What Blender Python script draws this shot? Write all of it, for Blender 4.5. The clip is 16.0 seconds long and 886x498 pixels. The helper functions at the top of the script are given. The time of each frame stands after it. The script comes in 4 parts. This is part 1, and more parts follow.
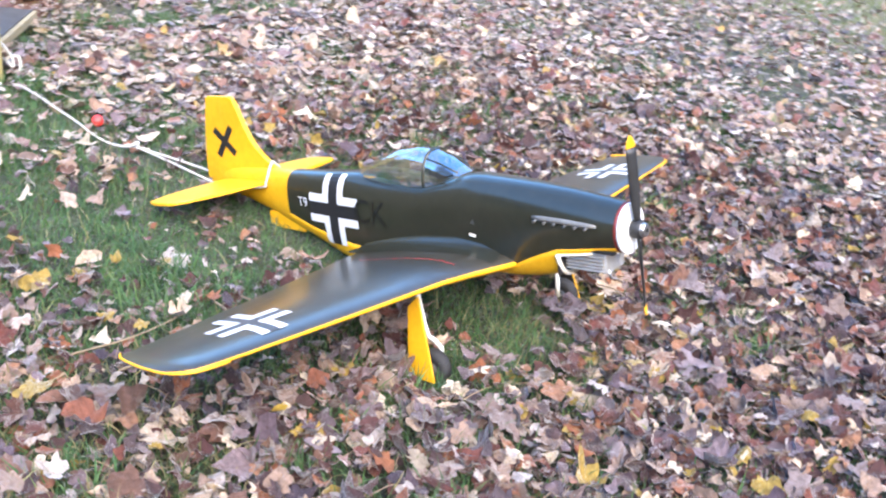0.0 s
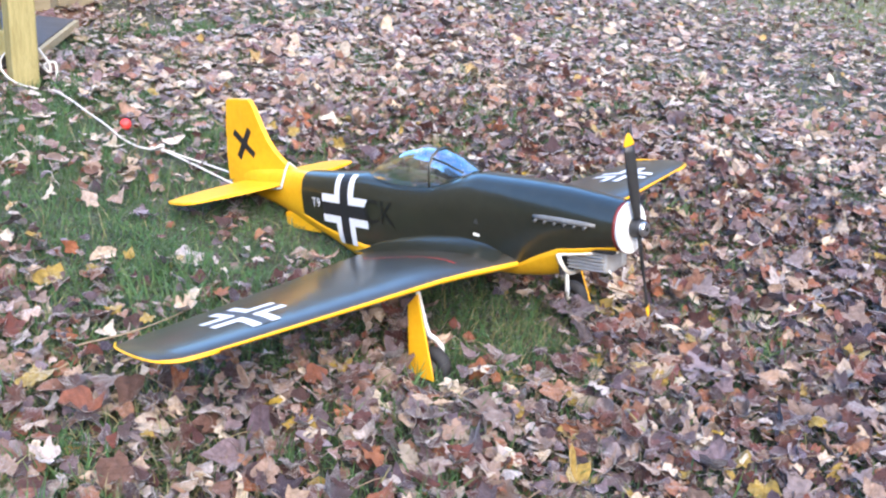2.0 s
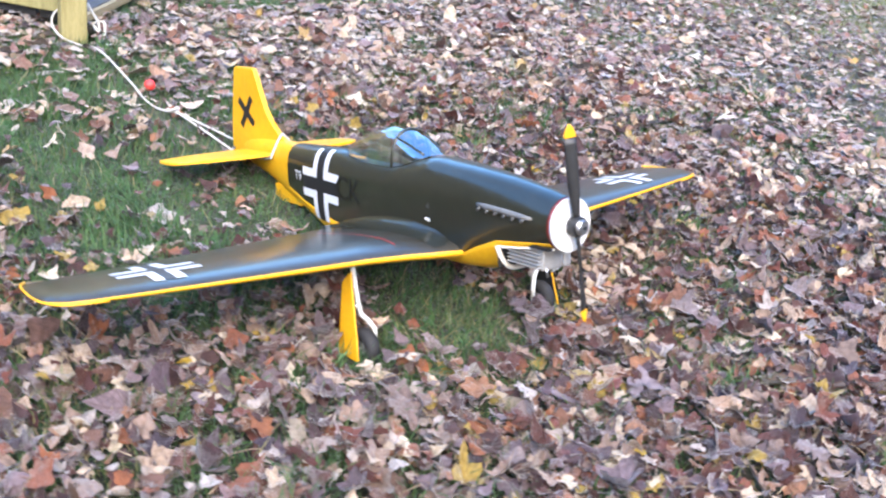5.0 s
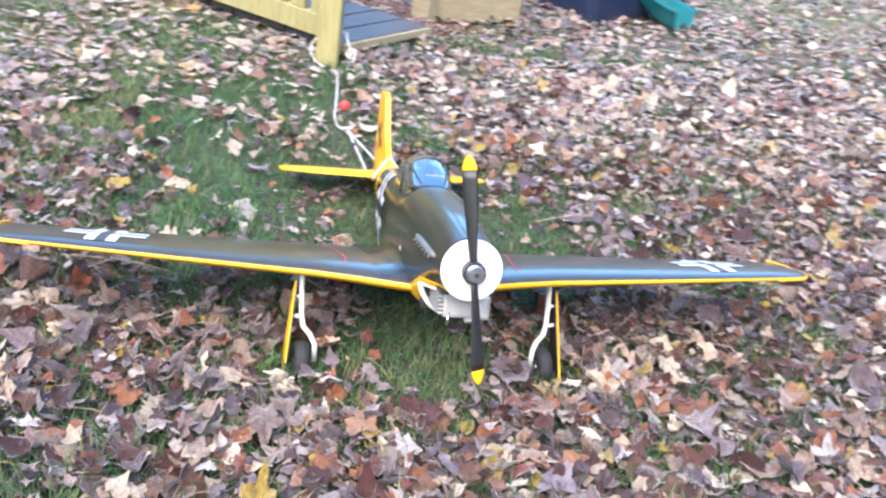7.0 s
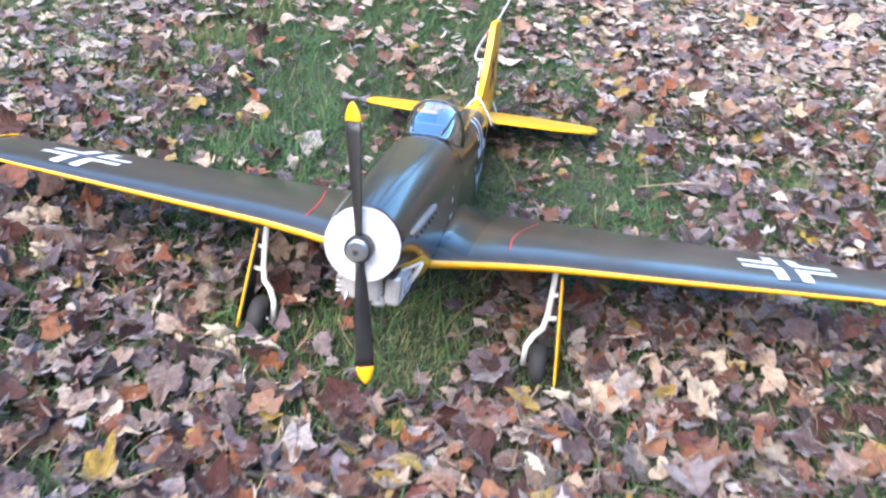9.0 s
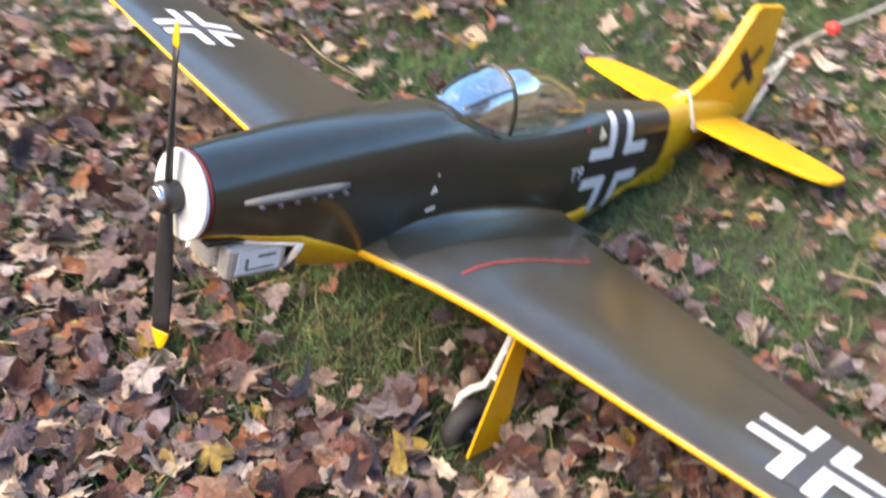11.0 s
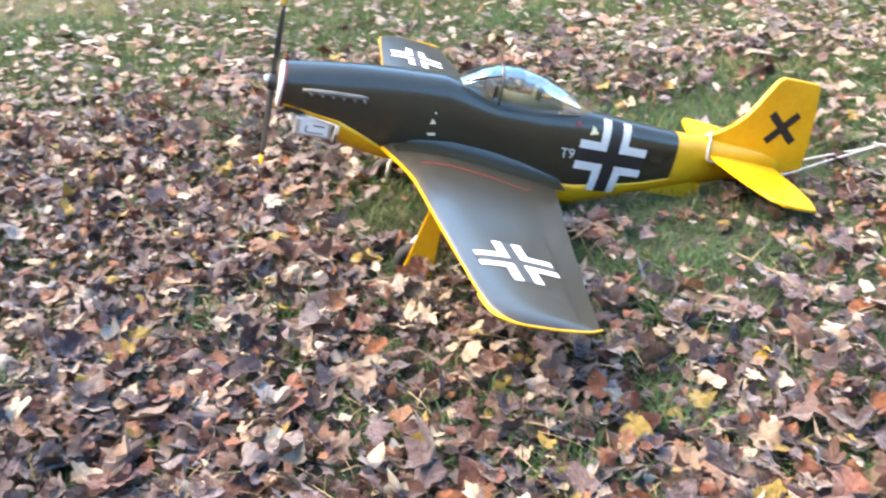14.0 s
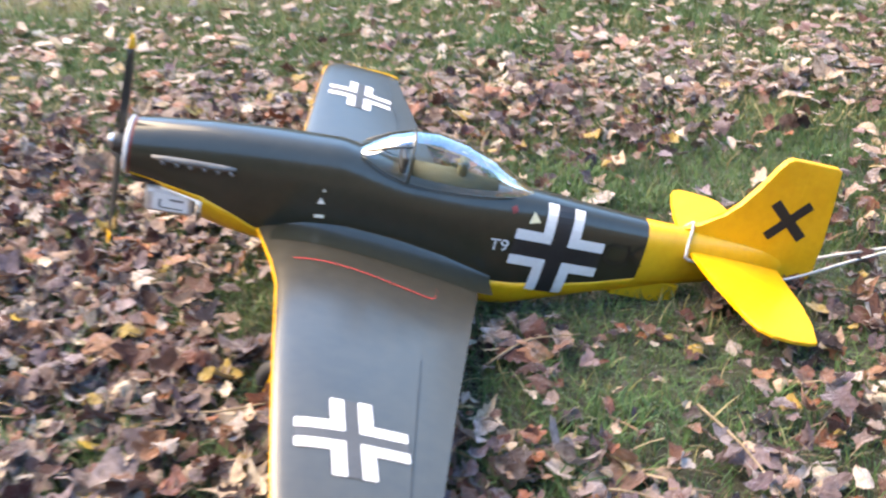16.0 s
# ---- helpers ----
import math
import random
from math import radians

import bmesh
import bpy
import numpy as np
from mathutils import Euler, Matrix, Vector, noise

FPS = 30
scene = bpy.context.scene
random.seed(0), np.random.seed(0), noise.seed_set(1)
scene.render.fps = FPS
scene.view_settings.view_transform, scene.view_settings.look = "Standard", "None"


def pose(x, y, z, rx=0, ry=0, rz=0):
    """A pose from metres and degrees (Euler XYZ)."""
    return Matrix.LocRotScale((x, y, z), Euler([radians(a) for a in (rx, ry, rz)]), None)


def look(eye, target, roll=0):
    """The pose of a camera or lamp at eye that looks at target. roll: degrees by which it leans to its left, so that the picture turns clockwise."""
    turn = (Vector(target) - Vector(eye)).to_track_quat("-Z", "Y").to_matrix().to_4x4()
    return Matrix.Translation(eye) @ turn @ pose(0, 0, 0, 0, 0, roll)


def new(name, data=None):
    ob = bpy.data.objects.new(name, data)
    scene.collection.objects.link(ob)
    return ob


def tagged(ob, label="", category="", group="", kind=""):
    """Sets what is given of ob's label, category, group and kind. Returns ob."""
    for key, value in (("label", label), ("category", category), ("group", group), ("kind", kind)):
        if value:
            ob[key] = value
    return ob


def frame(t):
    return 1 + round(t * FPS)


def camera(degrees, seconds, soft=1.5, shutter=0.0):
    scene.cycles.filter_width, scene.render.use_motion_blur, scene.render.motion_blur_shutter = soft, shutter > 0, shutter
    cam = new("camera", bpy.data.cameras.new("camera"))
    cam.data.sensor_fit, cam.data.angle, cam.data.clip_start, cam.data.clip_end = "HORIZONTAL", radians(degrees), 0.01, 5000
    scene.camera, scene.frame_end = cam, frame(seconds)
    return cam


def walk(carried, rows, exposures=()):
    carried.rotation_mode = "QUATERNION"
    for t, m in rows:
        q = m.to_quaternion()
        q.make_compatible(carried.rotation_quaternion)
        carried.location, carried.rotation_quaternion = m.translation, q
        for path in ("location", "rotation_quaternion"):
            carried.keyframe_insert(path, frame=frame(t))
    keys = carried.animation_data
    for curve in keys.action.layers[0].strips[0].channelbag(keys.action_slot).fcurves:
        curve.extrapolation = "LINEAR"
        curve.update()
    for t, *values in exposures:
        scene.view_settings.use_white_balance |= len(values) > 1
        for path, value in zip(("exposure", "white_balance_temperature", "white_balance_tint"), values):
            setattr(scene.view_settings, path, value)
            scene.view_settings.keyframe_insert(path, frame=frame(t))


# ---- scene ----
cam = camera(49.4, 16.0, 2.2, 0.5)
PATH = [
    (0, (0.963, -1.454, 1.004), (-0.079, 0.003, 0.115), 8.4),
    (0.5, (1.061, -1.366, 0.993), (-0.104, -0.003, 0.109), 8.3),
    (1, (1.081, -1.363, 1.0), (-0.091, 0.004, 0.131), 6.7),
    (1.5, (1.061, -1.393, 0.989), (-0.108, -0.027, 0.112), 6.3),
    (2, (1.053, -1.398, 0.99), (-0.089, -0.009, 0.115), 7.3),
    (2.5, (1.054, -1.392, 0.993), (-0.085, -0.001, 0.116), 7.6),
    (3, (1.047, -1.403, 0.991), (-0.09, -0.011, 0.114), 7.7),
    (3.5, (1.06, -1.389, 0.992), (-0.095, -0.01, 0.118), 7.4),
    (4, (1.084, -1.354, 0.995), (-0.105, -0.007, 0.116), 6.9),
    (4.2, (1.11, -1.319, 0.991), (-0.105, 0.0, 0.107), 7.3),
    (6.3, (1.517, -0.659, 0.971), (-0.05, 0.191, 0.064), 10.0),
    (6.5, (1.541, -0.561, 0.982), (-0.085, 0.178, 0.082), 9.1),
    (7, (1.535, -0.327, 0.976), (-0.212, 0.074, 0.089), 8.8),
    (7.5, (1.58, -0.098, 0.97), (-0.198, 0.069, 0.069), 4.8),
    (8, (1.572, 0.102, 0.991), (-0.203, 0.141, 0.07), 5.7),
    (8.5, (1.476, 0.233, 0.982), (-0.196, 0.026, -0.096), 5.6),
    (8.7, (1.383, 0.235, 0.953), (-0.288, 0.003, -0.122), 4.7),
    (10.8, (0.746, 0.651, 0.94), (-0.451, -0.268, -0.372), 6.5),
    (11, (0.676, 0.729, 0.905), (-0.425, -0.366, -0.355), 4.5),
    (11.5, (0.597, 0.967, 0.911), (-0.247, -0.417, -0.261), 0.3),
    (12, (0.54, 1.233, 0.937), (-0.145, -0.295, -0.156), -0.2),
    (12.5, (0.471, 1.462, 0.928), (-0.088, -0.185, -0.06), 0.6),
    (13, (0.449, 1.709, 0.931), (-0.042, 0.048, -0.07), -1.6),
    (13.5, (0.387, 1.808, 0.932), (-0.042, 0.119, -0.05), -1.9),
    (14, (0.283, 1.871, 0.926), (0.025, 0.127, -0.019), -2.4),
    (14.5, (0.266, 1.834, 0.933), (0.096, 0.067, 0.011), -4.1),
    (15, (0.198, 1.751, 0.921), (-0.005, -0.017, 0.008), -4.3),
    (15.5, (0.007, 1.624, 0.929), (-0.035, -0.158, 0.022), -3.6),
    (16, (-0.095, 1.431, 0.914), (-0.185, -0.307, -0.07), -1.8),
]
walk(cam, [(t, look(eye, target, roll)) for t, eye, target, roll in PATH], [(0, 3.08, 7150, 11), (0.4, 2.86, 7150, 11), (4.2, 2.82, 7050, 11), (6.3, 3.02, 7050, 9), (8.7, 2.96, 6950, 10), (10.8, 2.86, 9800, 14), (11.5, 3.16, 9900, 15), (12.5, 3.26, 9800, 12), (14.5, 3.49, 9900, 10), (15.5, 3.46, 10000, 11), (16, 3.28, 10200, 14)])

# ---- world and sun: thin overcast, low autumn light ----
world = bpy.data.worlds.new("sky")
scene.world = world
world.use_nodes = True
sky = world.node_tree.nodes.new("ShaderNodeTexSky")
sky.sky_type, sky.sun_disc = "NISHITA", False
sky.sun_elevation, sky.sun_rotation = radians(44), radians(118)
sky.air_density, sky.dust_density, sky.ozone_density = 1.0, 0.1, 6.0
deeper = world.node_tree.nodes.new("ShaderNodeHueSaturation")
deeper.inputs["Saturation"].default_value = 1.15
world.node_tree.links.new(sky.outputs["Color"], deeper.inputs["Color"])
world.node_tree.links.new(deeper.outputs["Color"], world.node_tree.nodes["Background"].inputs["Color"])
world.node_tree.nodes["Background"].inputs["Strength"].default_value = 0.15
lamp = bpy.data.lights.new("sun", "SUN")
lamp.energy, lamp.angle, lamp.color = 1.8, radians(70), (1.0, 0.89, 0.74)
sun = new("sun", lamp)
sun.matrix_world = look((2.6, -1.4, 3.1), (0, 0, 0))


# ---- materials ----
def srgb(r, g, b):
    return tuple((c / 12.92 if c <= 0.04045 else ((c + 0.055) / 1.055) ** 2.4) for c in (r / 255, g / 255, b / 255)) + (1.0,)


def material(name, rough=0.6, metal=0.0, base=(0.5, 0.5, 0.5, 1)):
    m = bpy.data.materials.new(name)
    m.use_nodes = True
    b = m.node_tree.nodes["Principled BSDF"]
    b.inputs["Base Color"].default_value = base
    b.inputs["Roughness"].default_value, b.inputs["Metallic"].default_value = rough, metal
    return m, m.node_tree.nodes, m.node_tree.links, b


def grainy(name, a, b, scale, rough=0.6, metal=0.0, bump=0.0, fine=0.0, rough_var=0.0, stretch=(1, 1, 1)):
    """Two colours mixed by noise at two scales, with relief."""
    m, n, l, p = material(name, rough, metal)
    co, mp = n.new("ShaderNodeTexCoord"), n.new("ShaderNodeMapping")
    mp.inputs["Scale"].default_value = stretch
    l.new(co.outputs["Object"], mp.inputs["Vector"])
    t1, t2, mix, ramp = n.new("ShaderNodeTexNoise"), n.new("ShaderNodeTexNoise"), n.new("ShaderNodeMath"), n.new("ShaderNodeValToRGB")
    t1.inputs["Scale"].default_value, t1.inputs["Detail"].default_value = scale, 4
    t2.inputs["Scale"].default_value, t2.inputs["Detail"].default_value = scale * 9, 3
    for t in (t1, t2):
        l.new(mp.outputs["Vector"], t.inputs["Vector"])
    mix.operation = "MULTIPLY_ADD"
    mix.inputs[1].default_value = 0.45
    l.new(t2.outputs["Fac"], mix.inputs[0])
    sc = n.new("ShaderNodeMath")
    sc.operation = "MULTIPLY"
    sc.inputs[1].default_value = 0.55
    l.new(t1.outputs["Fac"], sc.inputs[0])
    l.new(sc.outputs[0], mix.inputs[2])
    ramp.color_ramp.elements[0].position, ramp.color_ramp.elements[1].position = 0.36, 0.64
    ramp.color_ramp.elements[0].color, ramp.color_ramp.elements[1].color = a, b
    l.new(mix.outputs[0], ramp.inputs["Fac"])
    l.new(ramp.outputs["Color"], p.inputs["Base Color"])
    if rough_var:
        rr = n.new("ShaderNodeMapRange")
        rr.inputs["To Min"].default_value, rr.inputs["To Max"].default_value = rough - rough_var, rough + rough_var
        l.new(mix.outputs[0], rr.inputs["Value"])
        l.new(rr.outputs["Result"], p.inputs["Roughness"])
    if bump:
        bp = n.new("ShaderNodeBump")
        bp.inputs["Strength"].default_value, bp.inputs["Distance"].default_value = bump, fine or 0.002
        l.new(mix.outputs[0], bp.inputs["Height"])
        l.new(bp.outputs["Normal"], p.inputs["Normal"])
    return m


def many(name, colours, source, rough=0.7, translucent=0.0, vein=60.0, veined=False, gain=1.0, even=False):
    """Pieces that differ by a random value of each: an island of a joined mesh, or an object."""
    m, n, l, p = material(name, rough)
    if source == "island":
        g = n.new("ShaderNodeNewGeometry").outputs["Random Per Island"]
    else:
        g = n.new("ShaderNodeObjectInfo").outputs["Random"]
    ramp = n.new("ShaderNodeValToRGB")
    ramp.color_ramp.interpolation = "CONSTANT" if veined and not even else "LINEAR"
    el = ramp.color_ramp.elements
    while len(el) < len(colours):
        el.new(0.5)
    for k, c in enumerate(colours):
        el[k].position, el[k].color = k / (len(colours) - (0 if veined and not even else 1)), c
    l.new(g, ramp.inputs["Fac"])
    co, t = n.new("ShaderNodeTexCoord"), n.new("ShaderNodeTexNoise")
    t.inputs["Scale"].default_value, t.inputs["Detail"].default_value, t.inputs["Roughness"].default_value = vein, 6, 0.65
    l.new(co.outputs["Object"], t.inputs["Vector"])
    hsv, mr = n.new("ShaderNodeHueSaturation"), n.new("ShaderNodeMapRange")
    mr.inputs["From Min"].default_value, mr.inputs["From Max"].default_value = 0.3, 0.7
    mr.inputs["To Min"].default_value, mr.inputs["To Max"].default_value = 0.36 * gain, 0.94 * gain
    l.new(t.outputs["Fac"], mr.inputs["Value"])
    hsv.inputs["Saturation"].default_value = 1.0
    l.new(mr.outputs["Result"], hsv.inputs["Value"])
    l.new(ramp.outputs["Color"], hsv.inputs["Color"])
    l.new(hsv.outputs["Color"], p.inputs["Base Color"])
    bp = n.new("ShaderNodeBump")
    bp.inputs["Strength"].default_value, bp.inputs["Distance"].default_value = 0.9, 0.008
    l.new(t.outputs["Fac"], bp.inputs["Height"])
    l.new(bp.outputs["Normal"], p.inputs["Normal"])
    if veined:
        # midrib and slanting side veins from the leaf's own flat coordinates
        uv, sep, av, sl, saw, ln, near, top = (n.new("ShaderNode" + k) for k in ("UVMap", "SeparateXYZ", "Math", "Math", "Math", "Math", "Math", "Math"))
        uv.uv_map = "leaf"
        l.new(uv.outputs["UV"], sep.inputs[0])
        av.operation, sl.operation, saw.operation, ln.operation, near.operation, top.operation = "ABSOLUTE", "MULTIPLY_ADD", "PINGPONG", "LESS_THAN", "LESS_THAN", "MAXIMUM"
        l.new(sep.outputs["Y"], av.inputs[0])
        l.new(av.outputs[0], sl.inputs[0])
        sl.inputs[1].default_value = -0.8
        l.new(sep.outputs["X"], sl.inputs[2])
        l.new(sl.outputs[0], saw.inputs[0])
        saw.inputs[1].default_value = 0.15
        l.new(saw.outputs[0], ln.inputs[0])
        ln.inputs[1].default_value = 0.018
        l.new(av.outputs[0], near.inputs[0])
        near.inputs[1].default_value = 0.03
        l.new(ln.outputs[0], top.inputs[0])
        l.new(near.outputs[0], top.inputs[1])
        tint = n.new("ShaderNodeMixRGB")
        tint.blend_type = "MULTIPLY"
        weak = n.new("ShaderNodeMath")
        weak.operation, weak.inputs[1].default_value = "MULTIPLY", 0.55
        l.new(top.outputs[0], weak.inputs[0])
        l.new(weak.outputs[0], tint.inputs["Fac"])
        l.new(hsv.outputs["Color"], tint.inputs["Color1"])
        tint.inputs["Color2"].default_value = (0.55, 0.45, 0.36, 1)
        l.new(tint.outputs["Color"], p.inputs["Base Color"])
    if translucent:
        tr, mx = n.new("ShaderNodeBsdfTranslucent"), n.new("ShaderNodeMixShader")
        l.new(hsv.outputs["Color"], tr.inputs["Color"])
        mx.inputs["Fac"].default_value = translucent
        l.new(p.outputs["BSDF"], mx.inputs[1])
        l.new(tr.outputs["BSDF"], mx.inputs[2])
        l.new(mx.outputs["Shader"], n["Material Output"].inputs["Surface"])
    return m


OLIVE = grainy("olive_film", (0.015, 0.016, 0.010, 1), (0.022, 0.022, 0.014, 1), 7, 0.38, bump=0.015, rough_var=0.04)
# Wing film lighter than the fuselage's: part of its reflection put into colour.
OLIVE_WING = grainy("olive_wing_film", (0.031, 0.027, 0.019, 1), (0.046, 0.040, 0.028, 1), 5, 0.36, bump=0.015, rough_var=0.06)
YELLOW = grainy("yellow_film", (0.66, 0.32, 0.010, 1), (0.76, 0.395, 0.018, 1), 9, 0.38, bump=0.05, rough_var=0.06)
WHITE = grainy("white_decal", (0.58, 0.58, 0.57, 1), (0.68, 0.68, 0.67, 1), 20, 0.45)
BLACK = grainy("black_decal", (0.010, 0.010, 0.012, 1), (0.018, 0.018, 0.020, 1), 20, 0.45)
WING_GREY = grainy("grey_decal", (0.045, 0.045, 0.046, 1), (0.06, 0.06, 0.06, 1), 20, 0.45)
FADED = grainy("faded_black_decal", (0.005, 0.005, 0.005, 1), (0.008, 0.008, 0.007, 1), 20, 0.4)
RED_INK = grainy("red_ink", (0.45, 0.03, 0.03, 1), (0.6, 0.06, 0.05, 1), 30, 0.5)
PALE_MARK = grainy("pale_yellow_mark", (0.56, 0.52, 0.34, 1), (0.68, 0.64, 0.44, 1), 30, 0.5)
SEAM_RED = grainy("dark_red_seam", (0.12, 0.012, 0.012, 1), (0.2, 0.025, 0.02, 1), 30, 0.5)
DISC_WHITE = grainy("white_plastic", (0.56, 0.56, 0.55, 1), (0.68, 0.68, 0.67, 1), 30, 0.4, rough_var=0.1)
STEEL = grainy("steel", (0.45, 0.45, 0.46, 1), (0.62, 0.62, 0.63, 1), 60, 0.3, 1.0)
ALLOY = grainy("cast_alloy", (0.42, 0.41, 0.40, 1), (0.58, 0.57, 0.56, 1), 50, 0.45, 0.6, bump=0.2)
RUBBER = grainy("tyre_rubber", (0.008, 0.008, 0.010, 1), (0.020, 0.020, 0.022, 1), 40, 0.75, bump=0.3)
DARK = grainy("black_hub_plastic", (0.012, 0.012, 0.013, 1), (0.022, 0.022, 0.023, 1), 40, 0.45)
GREY_STRIP = grainy("grey_exhaust_paint", (0.10, 0.10, 0.10, 1), (0.16, 0.16, 0.155, 1), 40, 0.5)
COCKPIT = grainy("cockpit_green", (0.038, 0.044, 0.024, 1), (0.065, 0.07, 0.036, 1), 30, 0.7)
STRUT_WHITE = grainy("white_strut_paint", (0.48, 0.48, 0.46, 1), (0.62, 0.62, 0.59, 1), 40, 0.45)
ROPE = grainy("white_rope_fibre", (0.38, 0.37, 0.35, 1), (0.56, 0.54, 0.51, 1), 180, 0.9, bump=0.8, fine=0.003)
TAPE = grainy("white_tape", (0.68, 0.62, 0.52, 1), (0.8, 0.75, 0.66, 1), 40, 0.6)
POST_WOOD = grainy("treated_post_wood", (0.21, 0.18, 0.07, 1), (0.34, 0.29, 0.13, 1), 14, 0.75, bump=0.4, stretch=(6, 6, 0.6))
SLAT_WOOD = grainy("treated_slat_wood", (0.19, 0.165, 0.065, 1), (0.31, 0.28, 0.125, 1), 14, 0.75, bump=0.4, stretch=(4, 4, 0.6))
PALE_WOOD = grainy("pale_board_wood", (0.24, 0.19, 0.11, 1), (0.36, 0.30, 0.19, 1), 12, 0.8, bump=0.4, stretch=(1, 4, 4))
DECK_GREY = grainy("grey_deck_board", (0.050, 0.047, 0.047, 1), (0.085, 0.080, 0.080, 1), 10, 0.6, bump=0.3, stretch=(1, 5, 1))
TEAL = grainy("teal_plastic", (0.003, 0.075, 0.085, 1), (0.006, 0.12, 0.125, 1), 8, 0.35)
NAVY = grainy("navy_plastic", (0.008, 0.014, 0.035, 1), (0.016, 0.026, 0.06, 1), 8, 0.4)
MULCH = grainy("brown_mulch", (0.05, 0.022, 0.012, 1), (0.14, 0.062, 0.035, 1), 25, 0.9, bump=0.8, fine=0.01)
WOODS = grainy("far_autumn_woods", (0.045, 0.039, 0.027, 1), (0.14, 0.115, 0.08, 1), 0.5, 0.95)
BALL_RED = grainy("red_plastic", (0.55, 0.03, 0.03, 1), (0.7, 0.06, 0.05, 1), 30, 0.5)

# Near leaves darker, far ones paler: shading by distance put into the colour.
FAR_LEAF_COLOURS = [srgb(*c) for c in ((112, 76, 58), (184, 162, 142), (206, 186, 164), (92, 50, 44), (78, 72, 84), (170, 140, 118), (112, 66, 52), (198, 184, 164), (76, 56, 44), (122, 108, 114), (146, 90, 74), (176, 156, 138), (142, 120, 126), (132, 90, 68), (70, 50, 40), (188, 168, 146), (100, 58, 44), (104, 92, 106), (170, 138, 72), (200, 182, 168), (210, 200, 182), (106, 78, 80), (62, 46, 42), (126, 96, 98), (158, 100, 70), (184, 166, 158), (178, 154, 136), (98, 52, 44), (58, 52, 64), (118, 64, 58), (152, 112, 90), (54, 44, 44))]
NEAR_LEAF_COLOURS = [srgb(*c) for c in ((104, 72, 62), (92, 60, 54), (128, 108, 104), (84, 52, 48), (140, 118, 108), (72, 50, 52), (98, 84, 90), (156, 130, 116), (80, 44, 40), (112, 84, 76), (176, 152, 134), (66, 44, 44), (126, 90, 76), (88, 72, 82), (136, 84, 66), (58, 42, 44), (108, 92, 98), (196, 174, 154), (98, 60, 54), (124, 106, 112), (80, 62, 66), (152, 108, 84), (72, 40, 40), (134, 120, 122), (150, 92, 64), (160, 134, 68), (206, 190, 170), (184, 172, 168), (64, 52, 62), (112, 64, 56), (154, 132, 124), (92, 78, 84))]
LEAF_FAR = many("pale_far_leaf_joined", FAR_LEAF_COLOURS, "island", 0.42, 0.1, 75, True, 1.12, True)
LEAF = many("dark_near_leaf_joined", NEAR_LEAF_COLOURS, "island", 0.55, 0.1, 75, True, 1.02)
LEAF_ONE = many("dark_near_leaf", NEAR_LEAF_COLOURS, "object", 0.55, 0.1, 2.2, True, 1.02)
GRASS = many("grass_blade", [srgb(*c) for c in ((64, 104, 62), (84, 126, 76), (58, 94, 60), (100, 132, 78), (76, 116, 74), (122, 136, 88))], "island", 0.6, 0.25, 20)
# Far grass, yellower; its extra paleness is brightness with distance put into colour.
GRASS_PALE = many("pale_grass_blade", [srgb(*c) for c in ((104, 128, 74), (134, 148, 88), (152, 152, 96), (116, 136, 80), (142, 150, 92))], "island", 0.6, 0.25, 20, False, 1.2)
SOIL = grainy("thatch_and_soil", (0.009, 0.011, 0.006, 1), (0.030, 0.032, 0.017, 1), 9, 0.95, bump=0.9, fine=0.02)


def speckle(m):
    """Scattered leaf-sized flecks over the thatch."""
    n, l, p = m.node_tree.nodes, m.node_tree.links, m.node_tree.nodes["Principled BSDF"]
    old = p.inputs["Base Color"].links[0].from_socket
    co, vo, ramp, mix, th, lo = (n.new("ShaderNode" + k) for k in ("TexCoord", "TexVoronoi", "ValToRGB", "MixRGB", "Math", "TexNoise"))
    vo.inputs["Scale"].default_value, lo.inputs["Scale"].default_value = 24, 0.35
    l.new(co.outputs["Object"], vo.inputs["Vector"])
    l.new(co.outputs["Object"], lo.inputs["Vector"])
    el = ramp.color_ramp.elements
    el[0].color, el[1].color = (0.035, 0.055, 0.018, 1), (0.18, 0.14, 0.10, 1)
    for k, c in ((0.35, (0.07, 0.09, 0.03, 1)), (0.5, (0.09, 0.06, 0.04, 1)), (0.75, (0.14, 0.09, 0.07, 1))):
        el.new(k).color = c
    l.new(vo.outputs["Color"], ramp.inputs["Fac"])
    th.operation, th.inputs[1].default_value, th.inputs[2].default_value = "MULTIPLY_ADD", 0.8, 0.25
    l.new(lo.outputs["Fac"], th.inputs[0])
    away, span, both = n.new("ShaderNodeVectorMath"), n.new("ShaderNodeMapRange"), n.new("ShaderNodeMath")
    away.operation, both.operation = "LENGTH", "MULTIPLY"
    l.new(co.outputs["Object"], away.inputs[0])
    span.inputs["From Min"].default_value, span.inputs["From Max"].default_value = 2.2, 4.2
    l.new(away.outputs["Value"], span.inputs["Value"])
    l.new(span.outputs["Result"], both.inputs[0])
    l.new(th.outputs[0], both.inputs[1])
    l.new(both.outputs[0], mix.inputs["Fac"])
    l.new(old, mix.inputs["Color1"])
    l.new(ramp.outputs["Color"], mix.inputs["Color2"])
    l.new(mix.outputs["Color"], p.inputs["Base Color"])


speckle(SOIL)


